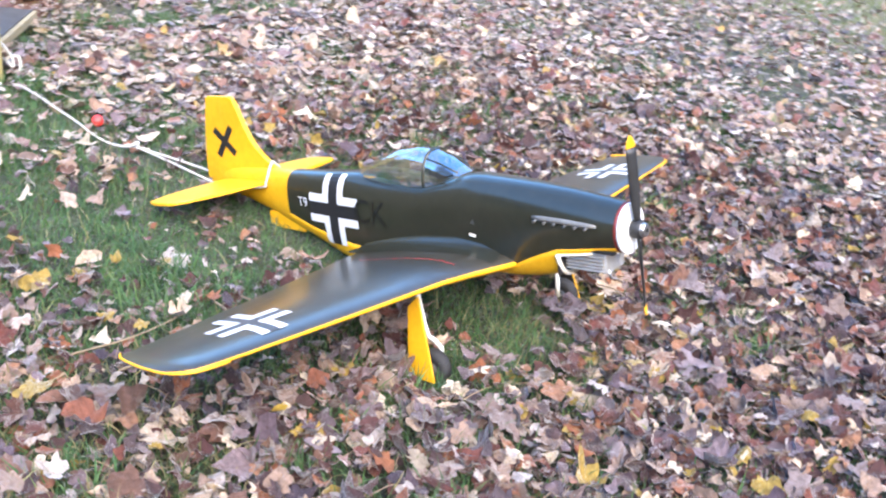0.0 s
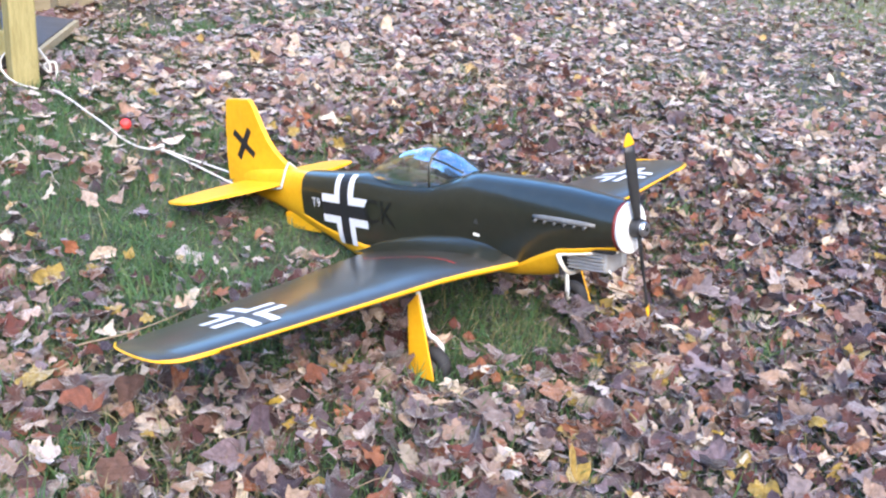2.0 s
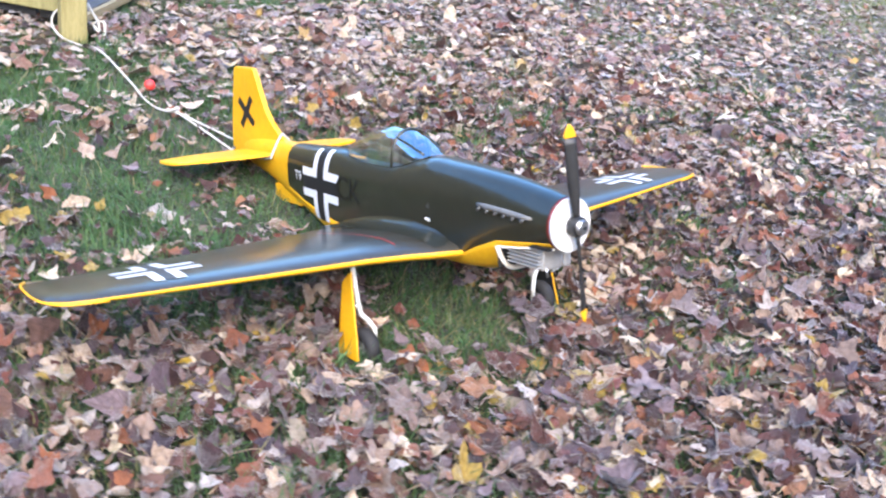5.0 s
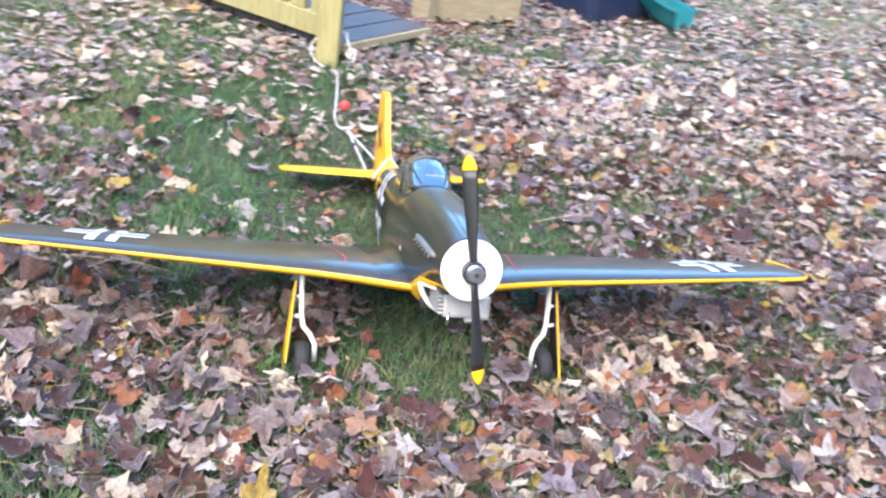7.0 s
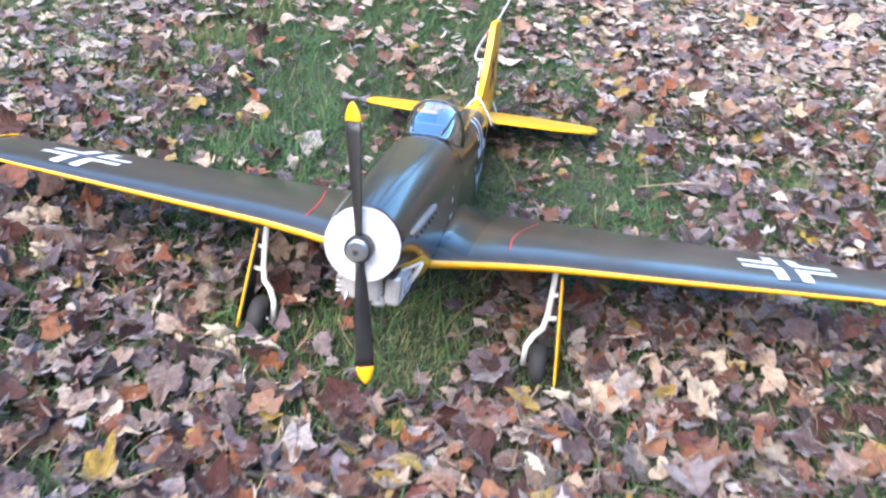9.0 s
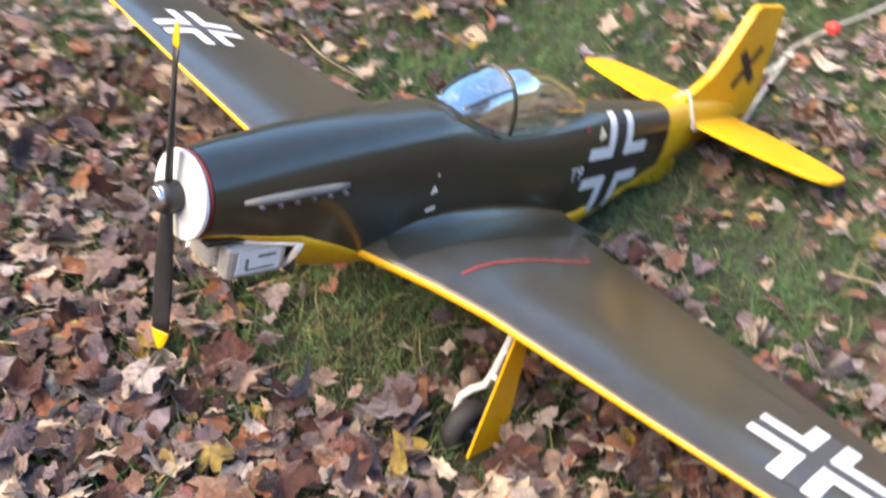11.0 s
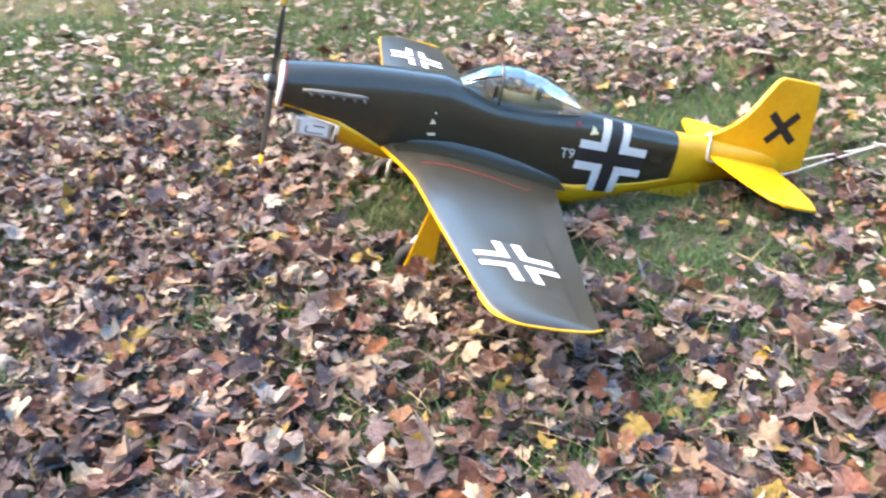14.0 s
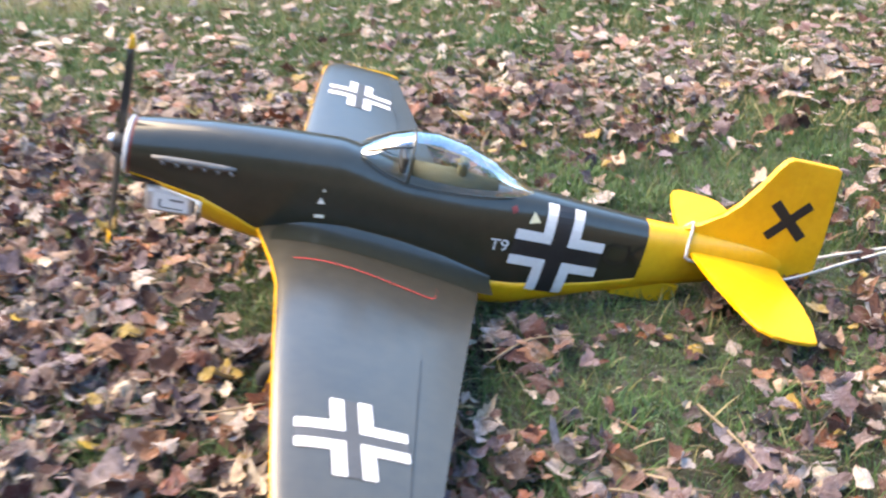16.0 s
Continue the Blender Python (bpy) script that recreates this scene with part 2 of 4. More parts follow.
def clear(name):
    m, n, l, p = material(name, 0.05)
    tr, gl, mx, fr = n.new("ShaderNodeBsdfTransparent"), n.new("ShaderNodeBsdfGlossy"), n.new("ShaderNodeMixShader"), n.new("ShaderNodeFresnel")
    tr.inputs["Color"].default_value = (0.90, 0.93, 0.92, 1)
    gl.inputs["Roughness"].default_value = 0.05
    fr.inputs["IOR"].default_value = 1.9
    half = n.new("ShaderNodeMath")
    half.operation, half.inputs[1].default_value = "MULTIPLY", 0.55
    l.new(fr.outputs[0], half.inputs[0])
    l.new(half.outputs[0], mx.inputs["Fac"])
    l.new(tr.outputs[0], mx.inputs[1])
    l.new(gl.outputs[0], mx.inputs[2])
    l.new(mx.outputs[0], n["Material Output"].inputs["Surface"])
    return m


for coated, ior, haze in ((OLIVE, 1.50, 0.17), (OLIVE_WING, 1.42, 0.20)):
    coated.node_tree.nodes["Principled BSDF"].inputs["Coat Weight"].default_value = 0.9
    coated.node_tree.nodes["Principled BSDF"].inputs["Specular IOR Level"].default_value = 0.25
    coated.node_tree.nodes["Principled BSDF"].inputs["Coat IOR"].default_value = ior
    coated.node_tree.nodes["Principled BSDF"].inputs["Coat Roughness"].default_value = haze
for fuzzy, amount in ((LEAF, 0.4), (LEAF_FAR, 0.6), (LEAF_ONE, 0.4), (GRASS, 0.4), (GRASS_PALE, 0.8), (SOIL, 0.2)):
    fuzzy.node_tree.nodes["Principled BSDF"].inputs["Sheen Weight"].default_value = amount
    fuzzy.node_tree.nodes["Principled BSDF"].inputs["Sheen Roughness"].default_value = 0.35
for matt in (LEAF, LEAF_FAR, LEAF_ONE, GRASS, GRASS_PALE):
    matt.node_tree.nodes["Principled BSDF"].inputs["Specular IOR Level"].default_value = 0.25
CLEAR = clear("clear_canopy_plastic")


# ---- mesh helpers ----
def mesh_of(name, verts, faces, mat, smooth=False):
    me = bpy.data.meshes.new(name)
    me.from_pydata([tuple(v) for v in verts], [], faces)
    me.materials.append(mat)
    if smooth:
        me.polygons.foreach_set("use_smooth", [True] * len(me.polygons))
    me.update()
    return me


def piece(name, verts, faces, mat, parent=None, label="", smooth=False):
    ob = new(name, mesh_of(name, verts, faces, mat, smooth))
    ob.parent = parent
    return tagged(ob, label)


def part(name, bm, mat, parent, label="", smooth=False):
    me = bpy.data.meshes.new(name)
    bmesh.ops.recalc_face_normals(bm, faces=bm.faces[:])
    bm.to_mesh(me)
    bm.free()
    me.materials.append(mat)
    if smooth:
        me.polygons.foreach_set("use_smooth", [True] * len(me.polygons))
    ob = new(name, me)
    ob.parent = parent
    return tagged(ob, label)


def thing(name, m, label, category, group="", kind=""):
    ob = new(name)
    ob.empty_display_size = 0.1
    ob.matrix_world = m
    return tagged(ob, label, category, group, kind)


def add_box(bm, x0, x1, y0, y1, z0, z1, m=None, bevel=0.0):
    r = bmesh.ops.create_cube(bm, size=1)
    vs = r["verts"]
    for v in vs:
        v.co = Vector((x0 + (v.co.x + 0.5) * (x1 - x0), y0 + (v.co.y + 0.5) * (y1 - y0), z0 + (v.co.z + 0.5) * (z1 - z0)))
    if bevel:
        es = {e for v in vs for e in v.link_edges}
        vs = bmesh.ops.bevel(bm, geom=list(es), offset=bevel, segments=2, profile=0.5, affect="EDGES")["verts"]
        vs = [v for v in bm.verts if v.is_valid] if m is None else vs
    if m is not None:
        bmesh.ops.transform(bm, matrix=m, verts=list({v for v in vs}))
    return bm


def box(x0, x1, y0, y1, z0, z1, bevel=0.0):
    return add_box(bmesh.new(), x0, x1, y0, y1, z0, z1, None, bevel)


def lathe(profile, axis_m, n=40):
    """Turn (radius, height) rows about local z, placed by a matrix; ends closed where the radius is 0."""
    verts, faces = [], []
    for r, h in profile:
        for k in range(n):
            a = 2 * math.pi * k / n
            verts.append(axis_m @ Vector((r * math.cos(a), r * math.sin(a), h)))
    for i in range(len(profile) - 1):
        for k in range(n):
            faces.append((i * n + k, i * n + (k + 1) % n, (i + 1) * n + (k + 1) % n, (i + 1) * n + k))
    bm = bmesh.new()
    vs = [bm.verts.new(v) for v in verts]
    for f in faces:
        bm.faces.new([vs[i] for i in f])
    bmesh.ops.remove_doubles(bm, verts=bm.verts[:], dist=1e-5)
    return bm


def tube(points, radius, n=8, twist=0.0):
    """A round bar along points; radius may be one value or a list."""
    pts = [Vector(q) for q in points]
    rad = radius if isinstance(radius, (list, tuple)) else [radius] * len(pts)
    bm, rings, side = bmesh.new(), [], None
    for i, q in enumerate(pts):
        d = (pts[min(i + 1, len(pts) - 1)] - pts[max(i - 1, 0)]).normalized()
        if side is None:
            side = d.orthogonal().normalized()
        side = (side - d * side.dot(d)).normalized()
        up = d.cross(side)
        rings.append([bm.verts.new(q + rad[i] * (math.cos(2 * math.pi * k / n + twist * i) * side + math.sin(2 * math.pi * k / n + twist * i) * up)) for k in range(n)])
    for a, b in zip(rings, rings[1:]):
        for k in range(n):
            bm.faces.new((a[k], a[(k + 1) % n], b[(k + 1) % n], b[k]))
    bm.faces.new(rings[0][::-1])
    bm.faces.new(rings[-1])
    return bm


def curve_through(points, steps=6):
    """Catmull-Rom points."""
    p = [Vector(q) for q in points]
    p = [2 * p[0] - p[1]] + p + [2 * p[-1] - p[-2]]
    out = []
    for i in range(1, len(p) - 2):
        for k in range(steps):
            t = k / steps
            a, b, c, d = p[i - 1], p[i], p[i + 1], p[i + 2]
            out.append(0.5 * (2 * b + (c - a) * t + (2 * a - 5 * b + 4 * c - d) * t * t + (3 * b - a - 3 * c + d) * t ** 3))
    return out + [p[-2]]


def grid_faces(rows, cols, flip=False):
    f = [(i * cols + j, i * cols + j + 1, (i + 1) * cols + j + 1, (i + 1) * cols + j) for i in range(rows - 1) for j in range(cols - 1)]
    return [q[::-1] for q in f] if flip else f


def table(rows, x):
    """Linear interpolation in rows sorted by falling first value."""
    xs = [r[0] for r in rows][::-1]
    return [float(np.interp(x, xs, [r[k] for r in rows][::-1])) for k in range(1, len(rows[0]))]


# ---- ground ----
def ground_z(x, y):
    t = np.clip((y - 0.7) / 1.2, 0, 1)
    return 0.03 * t * t * (3 - 2 * t) - 0.012


def axis_steps():
    near = list(np.arange(-4.0, 6.01, 0.1))
    return [-400, -120, -40, -15, -8, -5.5] + near + [8, 12, 30, 100, 400]


gx, gy = axis_steps(), axis_steps()
verts = [(x, y, ground_z(x, y) + (0.012 * noise.noise(Vector((x * 1.7, y * 1.7, 0))) if abs(x) < 8 and abs(y) < 8 else 0)) for x in gx for y in gy]
ground = piece("ground", verts, grid_faces(len(gx), len(gy), True), SOIL, smooth=True)
tagged(ground, "dark thatch and soil of an autumn lawn", "lawn", kind="structure")

# far woods that close the lawn all round
ring_v = []
for k in range(180):
    a = 2 * math.pi * k / 180
    r = 34 + 2.5 * math.sin(5 * a) + 1.5 * math.sin(13 * a)
    h = 17.0 + 3.0 * noise.noise(Vector((4 * math.cos(a), 4 * math.sin(a), 0))) + 2.0 * noise.noise(Vector((17 * math.cos(a), 17 * math.sin(a), 3)))
    h *= 1 - 0.28 * max(0.0, -math.sin(a)) ** 1.5 + 0.35 * max(0.0, math.sin(a)) ** 2 - 0.7 * max(0.0, math.cos(a - radians(152))) ** 2
    ring_v += [(r * math.cos(a), r * math.sin(a), -1.0), ((r + 1.5) * math.cos(a), (r + 1.5) * math.sin(a), h)]
ring_f = [(2 * k, (2 * k + 2) % 360, (2 * k + 3) % 360, 2 * k + 1) for k in range(180)]
tagged(piece("backdrop", ring_v, ring_f, WOODS), "far dim autumn woods round the lawn", "woods", kind="structure")

# ---- the model aeroplane, in its own frame: x ahead from the spinner, y to its left, z up ----
HUB, PITCH = Vector((0.331, 0.0, 0.329)), -15.5
AIR = pose(*HUB, 0, PITCH, 0)
INV = AIR.inverted()
plane = thing("model_airplane", AIR, "large olive and yellow radio-controlled model fighter aeroplane parked on leafy grass", "model airplane")

# x, top, bottom, half width, squareness, lower edge of the olive paint
HULL = [
    (-0.022, 0.047, -0.047, 0.047, 2.0, -0.028), (-0.06, 0.053, -0.055, 0.050, 2.1, -0.032), (-0.135, 0.063, -0.097, 0.055, 2.4, -0.040),
    (-0.19, 0.068, -0.110, 0.057, 2.6, -0.062), (-0.25, 0.072, -0.117, 0.058, 2.8, -0.092), (-0.345, 0.076, -0.119, 0.058, 2.9, -0.100),
    (-0.40, 0.064, -0.117, 0.058, 2.9, -0.103), (-0.45, 0.054, -0.119, 0.057, 2.9, -0.104), (-0.55, 0.052, -0.150, 0.056, 2.8, -0.102),
    (-0.61, 0.053, -0.163, 0.054, 2.9, -0.099), (-0.66, 0.0545, -0.159, 0.051, 3.0, -0.097), (-0.72, 0.051, -0.138, 0.048, 3.0, -0.088),
    (-0.80, 0.046, -0.110, 0.043, 2.8, -0.073), (-0.872, 0.042, -0.088, 0.037, 2.6, -0.053), (-0.95, 0.042, -0.066, 0.029, 2.3, -0.045),
    (-1.03, 0.038, -0.047, 0.020, 2.0, -0.03), (-1.10, 0.035, -0.036, 0.011, 2.0, -0.02), (-1.135, 0.028, -0.030, 0.007, 2.0, -0.015),
]


def hull(x):
    return table(HULL, x)


def hull_y(x, z):
    top, bot, hw, n, _ = hull(x)
    c, h = (top + bot) / 2, (top - bot) / 2
    s = min(abs((z - c) / h), 0.999)
    return hw * (1 - s ** n) ** (1 / n)


def hull_arc(x, z0, z1, count, grow=0.0):
    """Points of one section's left side from height z0 to z1."""
    top, bot, hw, n, _ = hull(x)
    c, h = (top + bot) / 2, (top - bot) / 2

    def angle(z):
        s = max(-1.0, min(1.0, (z - c) / h))
        return math.asin(math.copysign(abs(s) ** (n / 2), s))
    out = []
    for k in range(count):
        a = angle(z0) + (angle(z1) - angle(z0)) * k / (count - 1)
        s, q = math.sin(a), math.cos(a)
        out.append((x, (hw + grow) * max(q, 0) ** (2 / n), c + (h + grow) * math.copysign(abs(s) ** (2 / n), s)))
    return out


def hull_shell(name, x0, x1, low, high, mat, label="", step=0.015, count=14):
    """Both sides of the hull between x0 and x1, and between the heights low(x) and high(x)."""
    n = max(2, int(abs(x1 - x0) / step) + 1)
    verts = []
    for i in range(n):
        x = x0 + (x1 - x0) * i / (n - 1)
        left = hull_arc(x, low(x), high(x), count)
        verts += left + [(a, -b, c) for a, b, c in left[::-1]]
    bm = bmesh.new()
    vs = [bm.verts.new(v) for v in verts]
    w = 2 * count
    for f in grid_faces(n, w):
        bm.faces.new([vs[i] for i in f])
    if low(x0) <= hull(x0)[1] + 1e-6:
        for i in range(n - 1):
            bm.faces.new((vs[i * w], vs[(i + 1) * w], vs[(i + 1) * w + w - 1], vs[i * w + w - 1]))
    bmesh.ops.remove_doubles(bm, verts=bm.verts[:], dist=1e-5)
    return part(name, bm, mat, plane, label, True)


edge = lambda x: hull(x)[4]
top_of = lambda x: hull(x)[0]
bottom_of = lambda x: hull(x)[1]
fuselage = hull_shell("fuselage", -0.022, -0.872, edge, top_of, OLIVE, "glossy dark olive fuselage skin", count=18)
hull_shell("belly", -0.135, -0.872, bottom_of, edge, YELLOW, "yellow belly and chin fairing", count=10)
hull_shell("tail_cone", -0.872, -1.135, bottom_of, top_of, YELLOW, "yellow tail cone", count=20)
hull_shell("cowl_stripe", -0.022, -0.135, lambda x: edge(x) - 0.010, edge, YELLOW, "yellow lower cowl edge", count=4)
# pale rim of the open cowl
rim = []
for x in np.linspace(-0.024, -0.135, 10):
    rim.append(hull_arc(float(x), edge(x) - 0.012, edge(x) - 0.011, 2, -0.001)[0])
for s in (1, -1):
    part("cowl_rim", tube([(a, b * s, c) for a, b, c in rim], 0.0032, 6), TAPE, plane, "pale cut rim of the cowl opening", True)
ring = [q for q in hull_arc(-0.134, -0.0965, -0.050, 10, 0.0005)]
part("cowl_rim", tube([(-0.134, -b, c) for a, b, c in ring[::-1]] + [(-0.134, b, c) for a, b, c in ring], 0.0048, 8), TAPE, plane, "pale cut rim of the cowl opening", True)
part("firewall", box(-0.1365, -0.133, -0.050, 0.050, -0.092, -0.04, 0.001), DARK, plane, "dark plywood firewall behind the engine")
part("cowl_floor", box(-0.133, -0.026, -0.040, 0.040, -0.042, -0.036), DARK, plane, "dark inside of the cowl")
part("belly_step", box(-0.962, -0.842, -0.022, 0.022, -0.100, -0.060, 0.003), YELLOW, plane, "yellow step under the tail")

# engine hanging inverted in the open cowl
engine = part("engine", box(-0.128, -0.046, -0.030, 0.020, -0.083, -0.04, 0.004), ALLOY, plane, "grey cast engine with cooling fins")
for k in range(6):
    z = -0.046 - k * 0.0064
    part("cooling_fin", box(-0.126, -0.050, -0.038, 0.022, z, z + 0.0028, 0.0008), ALLOY, engine)
muffler = part("muffler", box(-0.126, -0.050, 0.024, 0.045, -0.087, -0.046, 0.006), ALLOY, engine, "bright metal muffler box")
part("muffler_label", box(-0.118, -0.062, 0.0446, 0.0454, -0.081, -0.053, 0.0003), WHITE, muffler, "pale label plate")
for a, b, c, d in ((-0.106, -0.084, -0.063, -0.0595), (-0.106, -0.07, -0.0775, -0.075), (-0.072, -0.068, -0.075, -0.062)):
    part("label_bar", box(a - 0.004, b - 0.004, 0.0452, 0.0457, c, d), GREY_STRIP, muffler)
part("outlet_pipe", tube([(-0.085, 0.014, -0.06), (-0.072, 0.015, -0.078), (-0.062, 0.016, -0.092)], 0.0085, 12), DISC_WHITE, engine, "white outlet pipe", True)
part("needle_valve", tube([(-0.05, -0.02, -0.07), (-0.04, -0.024, -0.092)], 0.0022, 8), STEEL, engine, "", True)

# nose: red seam, white back plate, black hub, steel nut, propeller at rest
NOSE = Matrix.Rotation(radians(90), 4, "Y")
part("nose_ring", lathe([(0.0, -0.026), (0.0455, -0.026), (0.0462, -0.020), (0.0455, -0.018), (0.0, -0.018)], NOSE), SEAM_RED, plane, "thin dark red seam behind the spinner plate", True)
part("spinner_plate", lathe([(0.0, -0.0165), (0.046, -0.0165), (0.0468, -0.015), (0.0468, -0.012), (0.0455, -0.0105), (0.0, -0.0070)], NOSE, 64), DISC_WHITE, plane, "round white spinner back plate")
propeller = part("propeller", lathe([(0.0, -0.0072), (0.0165, -0.0072), (0.0172, -0.004), (0.0172, 0.008), (0.016, 0.011), (0.0, 0.011)], NOSE, 40), DARK, plane, "black propeller with two yellow-tipped blades at rest")
part("prop_nut", lathe([(0.0, 0.0105), (0.0125, 0.0105), (0.0125, 0.0170), (0.0112, 0.0185), (0.0, 0.0185)], NOSE, 28), STEEL, propeller, "bright steel propeller nut")
part("shaft_end", lathe([(0.0, 0.0186), (0.0036, 0.0186), (0.0036, 0.0205), (0.0, 0.0205)], NOSE, 16), DARK, propeller, "dark shaft end")
part("prop_washer", lathe([(0.0, 0.0108), (0.0135, 0.0108), (0.0135, 0.0122), (0.0, 0.0122)], NOSE, 32), STEEL, propeller, "steel washer")


SPAN, SWUNG = 0.172, Matrix.Rotation(radians(8), 3, "X")


def blade(sign, r0, r1, name, mat, label, fat=0.0):
    """One stretch of a blade from radius r0 to r1, twisted and tapered."""
    verts, m = [], 12
    for i in range(m):
        r = r0 + (r1 - r0) * i / (m - 1)
        q = r / SPAN
        chord = 0.021 * (0.46 + 1.5 * q * (1 - 0.62 * q)) * (1 if q < 0.9 else math.sqrt(max(0.02, (1 - q) / 0.1)))
        tw = radians(52 - 38 * q)
        for k in range(10):
            a = 2 * math.pi * k / 10
            u, v = (0.5 * chord + fat) * math.cos(a), (0.0042 * (1 - 0.6 * q) + fat) * math.sin(a)
            verts.append(SWUNG @ Vector((0.002 + (u * math.sin(tw) + v * math.cos(tw)), sign * (u * math.cos(tw) - v * math.sin(tw)), sign * r)))
    faces = [(i * 10 + k, i * 10 + (k + 1) % 10, (i + 1) * 10 + (k + 1) % 10, (i + 1) * 10 + k) for i in range(m - 1) for k in range(10)]
    faces += [tuple(range(9, -1, -1)), tuple(range((m - 1) * 10, m * 10))]
    return piece(name, verts, faces, mat, propeller, label, True)


for s in (1, -1):
    blade(s, 0.012, SPAN - 0.022, "blade", DARK, "slim black blade")
    blade(s, SPAN - 0.022, SPAN, "blade_tip", YELLOW, "yellow painted blade tip", 0.0002)

# wing: y, leading edge x, trailing edge x, thickness share
WING = [(0.0, -0.225, -0.61, 0.125), (0.05, -0.228, -0.607, 0.125), (0.10, -0.243, -0.598, 0.125), (0.15, -0.258, -0.588, 0.125), (0.22, -0.272, -0.573, 0.125), (0.42, -0.283, -0.533, 0.12),
        (0.63, -0.297, -0.494, 0.112), (0.70, -0.304, -0.482, 0.105), (0.725, -0.310, -0.478, 0.095), (0.740, -0.321, -0.4755, 0.085), (0.750, -0.337, -0.458, 0.065), (0.755, -0.353, -0.430, 0.045), (0.757, -0.372, -0.395, 0.02)]


def wing_row(y):
    y = abs(y)
    return [float(np.interp(y, [r[0] for r in WING], [r[k] for r in WING])) for k in (1, 2, 3)]


def wing_mid(y):
    return -0.088 + 0.053 * (abs(y) - 0.08)


def foil(q):
    return 5 * (0.2969 * math.sqrt(q) - 0.126 * q - 0.3516 * q * q + 0.2843 * q ** 3 - 0.1036 * q ** 4)


def wing_point(y, q, upper):
    le, te, th = wing_row(y)
    c = le - te
    z = wing_mid(y) + c * th * foil(q) * (1.1 if upper else -0.8) + 0.035 * c * (0.5 - q)
    return (le - q * c, y, z)


def wing_top(x, y):
    le, te, th = wing_row(y)
    return wing_point(y, min(1, max(0, (le - x) / (le - te))), True)[2]


FILLET_X, FILLET_Z = (-0.631, -0.533, -0.454, -0.367, -0.298, -0.265, -0.236), (-0.092, -0.063, -0.047, -0.040, -0.049, -0.062, -0.082)
ys = [0.0, 0.05, 0.1, 0.15, 0.22, 0.30, 0.37, 0.42, 0.5, 0.57, 0.63, 0.67, 0.70, 0.725, 0.740, 0.750, 0.755, 0.757]
EDGE_Q = 0.006
for s, side_name in ((1, "port"), (-1, "starboard")):
    up = [EDGE_Q + (1 - EDGE_Q) * (k / 22) ** 1.7 for k in range(23)]
    down = [1 - (k / 16) for k in range(16)] + [0.03, 0.012, 0.003, 0.0]
    verts = [(x, s * y, z) for y in ys for x, _, z in [wing_point(y, q, True) for q in up]]
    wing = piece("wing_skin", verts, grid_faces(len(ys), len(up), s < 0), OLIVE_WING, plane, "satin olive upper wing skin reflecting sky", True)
    verts = [(x, s * y, z) for y in ys for x, _, z in [wing_point(y, q, False) for q in down] + [wing_point(y, q, True) for q in (0.002, EDGE_Q)]]
    piece("wing_underside", verts, grid_faces(len(ys), len(down) + 2, s < 0), YELLOW, plane, "yellow wing underside and leading edge", True)
    # closed tip and its yellow edge
    tip = [wing_point(0.757, q, True) for q in up[::2]] + [wing_point(0.757, q, False) for q in down[::2]]
    piece("wing_tip_cap", [(a, s * b, c) for a, b, c in tip], [tuple(range(len(tip)))], YELLOW, plane)
    lip = [(wing_row(y)[0] + 0.0005 if y < 0.75 else wing_row(y)[0], s * (y + 0.0012), wing_mid(y) + 0.001) for y in ys[11:]] + [(x, s * y, wing_mid(y)) for x, y in ((-0.396, 0.7580), (-0.431, 0.7562), (-0.459, 0.7515), (-0.476, 0.7412))]
    part("tip_edge", tube(curve_through(lip, 3), 0.0021, 6), YELLOW, plane, "thin yellow wing tip edge", True)
    # aileron gap
    gap = [(x, s * y, wing_top(x, y) + 0.0006) for y in np.linspace(0.36, 0.725, 12) for x in (-0.482 + 0.10 * (y - 0.36), -0.4832 + 0.10 * (y - 0.36))]
    piece("aileron_gap", gap, grid_faces(12, 2, s > 0), FADED, wing, "dark aileron hinge gap")
    # fillet between wing and hull
    rows, m, cols = [], 30, 8
    for i in range(m):
        x = -0.252 - (0.62 - 0.252) * i / (m - 1)
        u = i / (m - 1)
        zt = float(np.interp(x, FILLET_X, FILLET_Z))
        yh = hull_y(x, zt) - 0.001
        yo = yh + 0.045 + 0.015 * u
        for k in range(cols):
            a = 0.5 * math.pi * k / (cols - 1)
            t = 1 - math.sin(a)
            yy = yh + (yo - yh) * (1 - math.cos(a))
            base = wing_top(min(max(x, wing_row(yy)[1]), wing_row(yy)[0]), yy) + 0.0006
            rows.append((x, s * yy, base + (zt - base) * t))
    piece("wing_fillet", rows, grid_faces(m, cols, s > 0), OLIVE, plane, "smooth olive wing root fillet", True)
    # red pen line on the wing root
    pen = curve_through([(-0.292, 0.155, 0), (-0.34, 0.154, 0), (-0.40, 0.162, 0), (-0.46, 0.175, 0), (-0.505, 0.182, 0), (-0.516, 0.174, 0), (-0.522, 0.145, 0)], 5)
    line = [(q.x, s * (q.y + d), wing_top(q.x, q.y + d) + 0.0009) for q in pen for d in (0.0, 0.0022)]
    piece("red_line", line, grid_faces(len(pen), 2, s > 0), RED_INK, wing, "wavering red pen line")


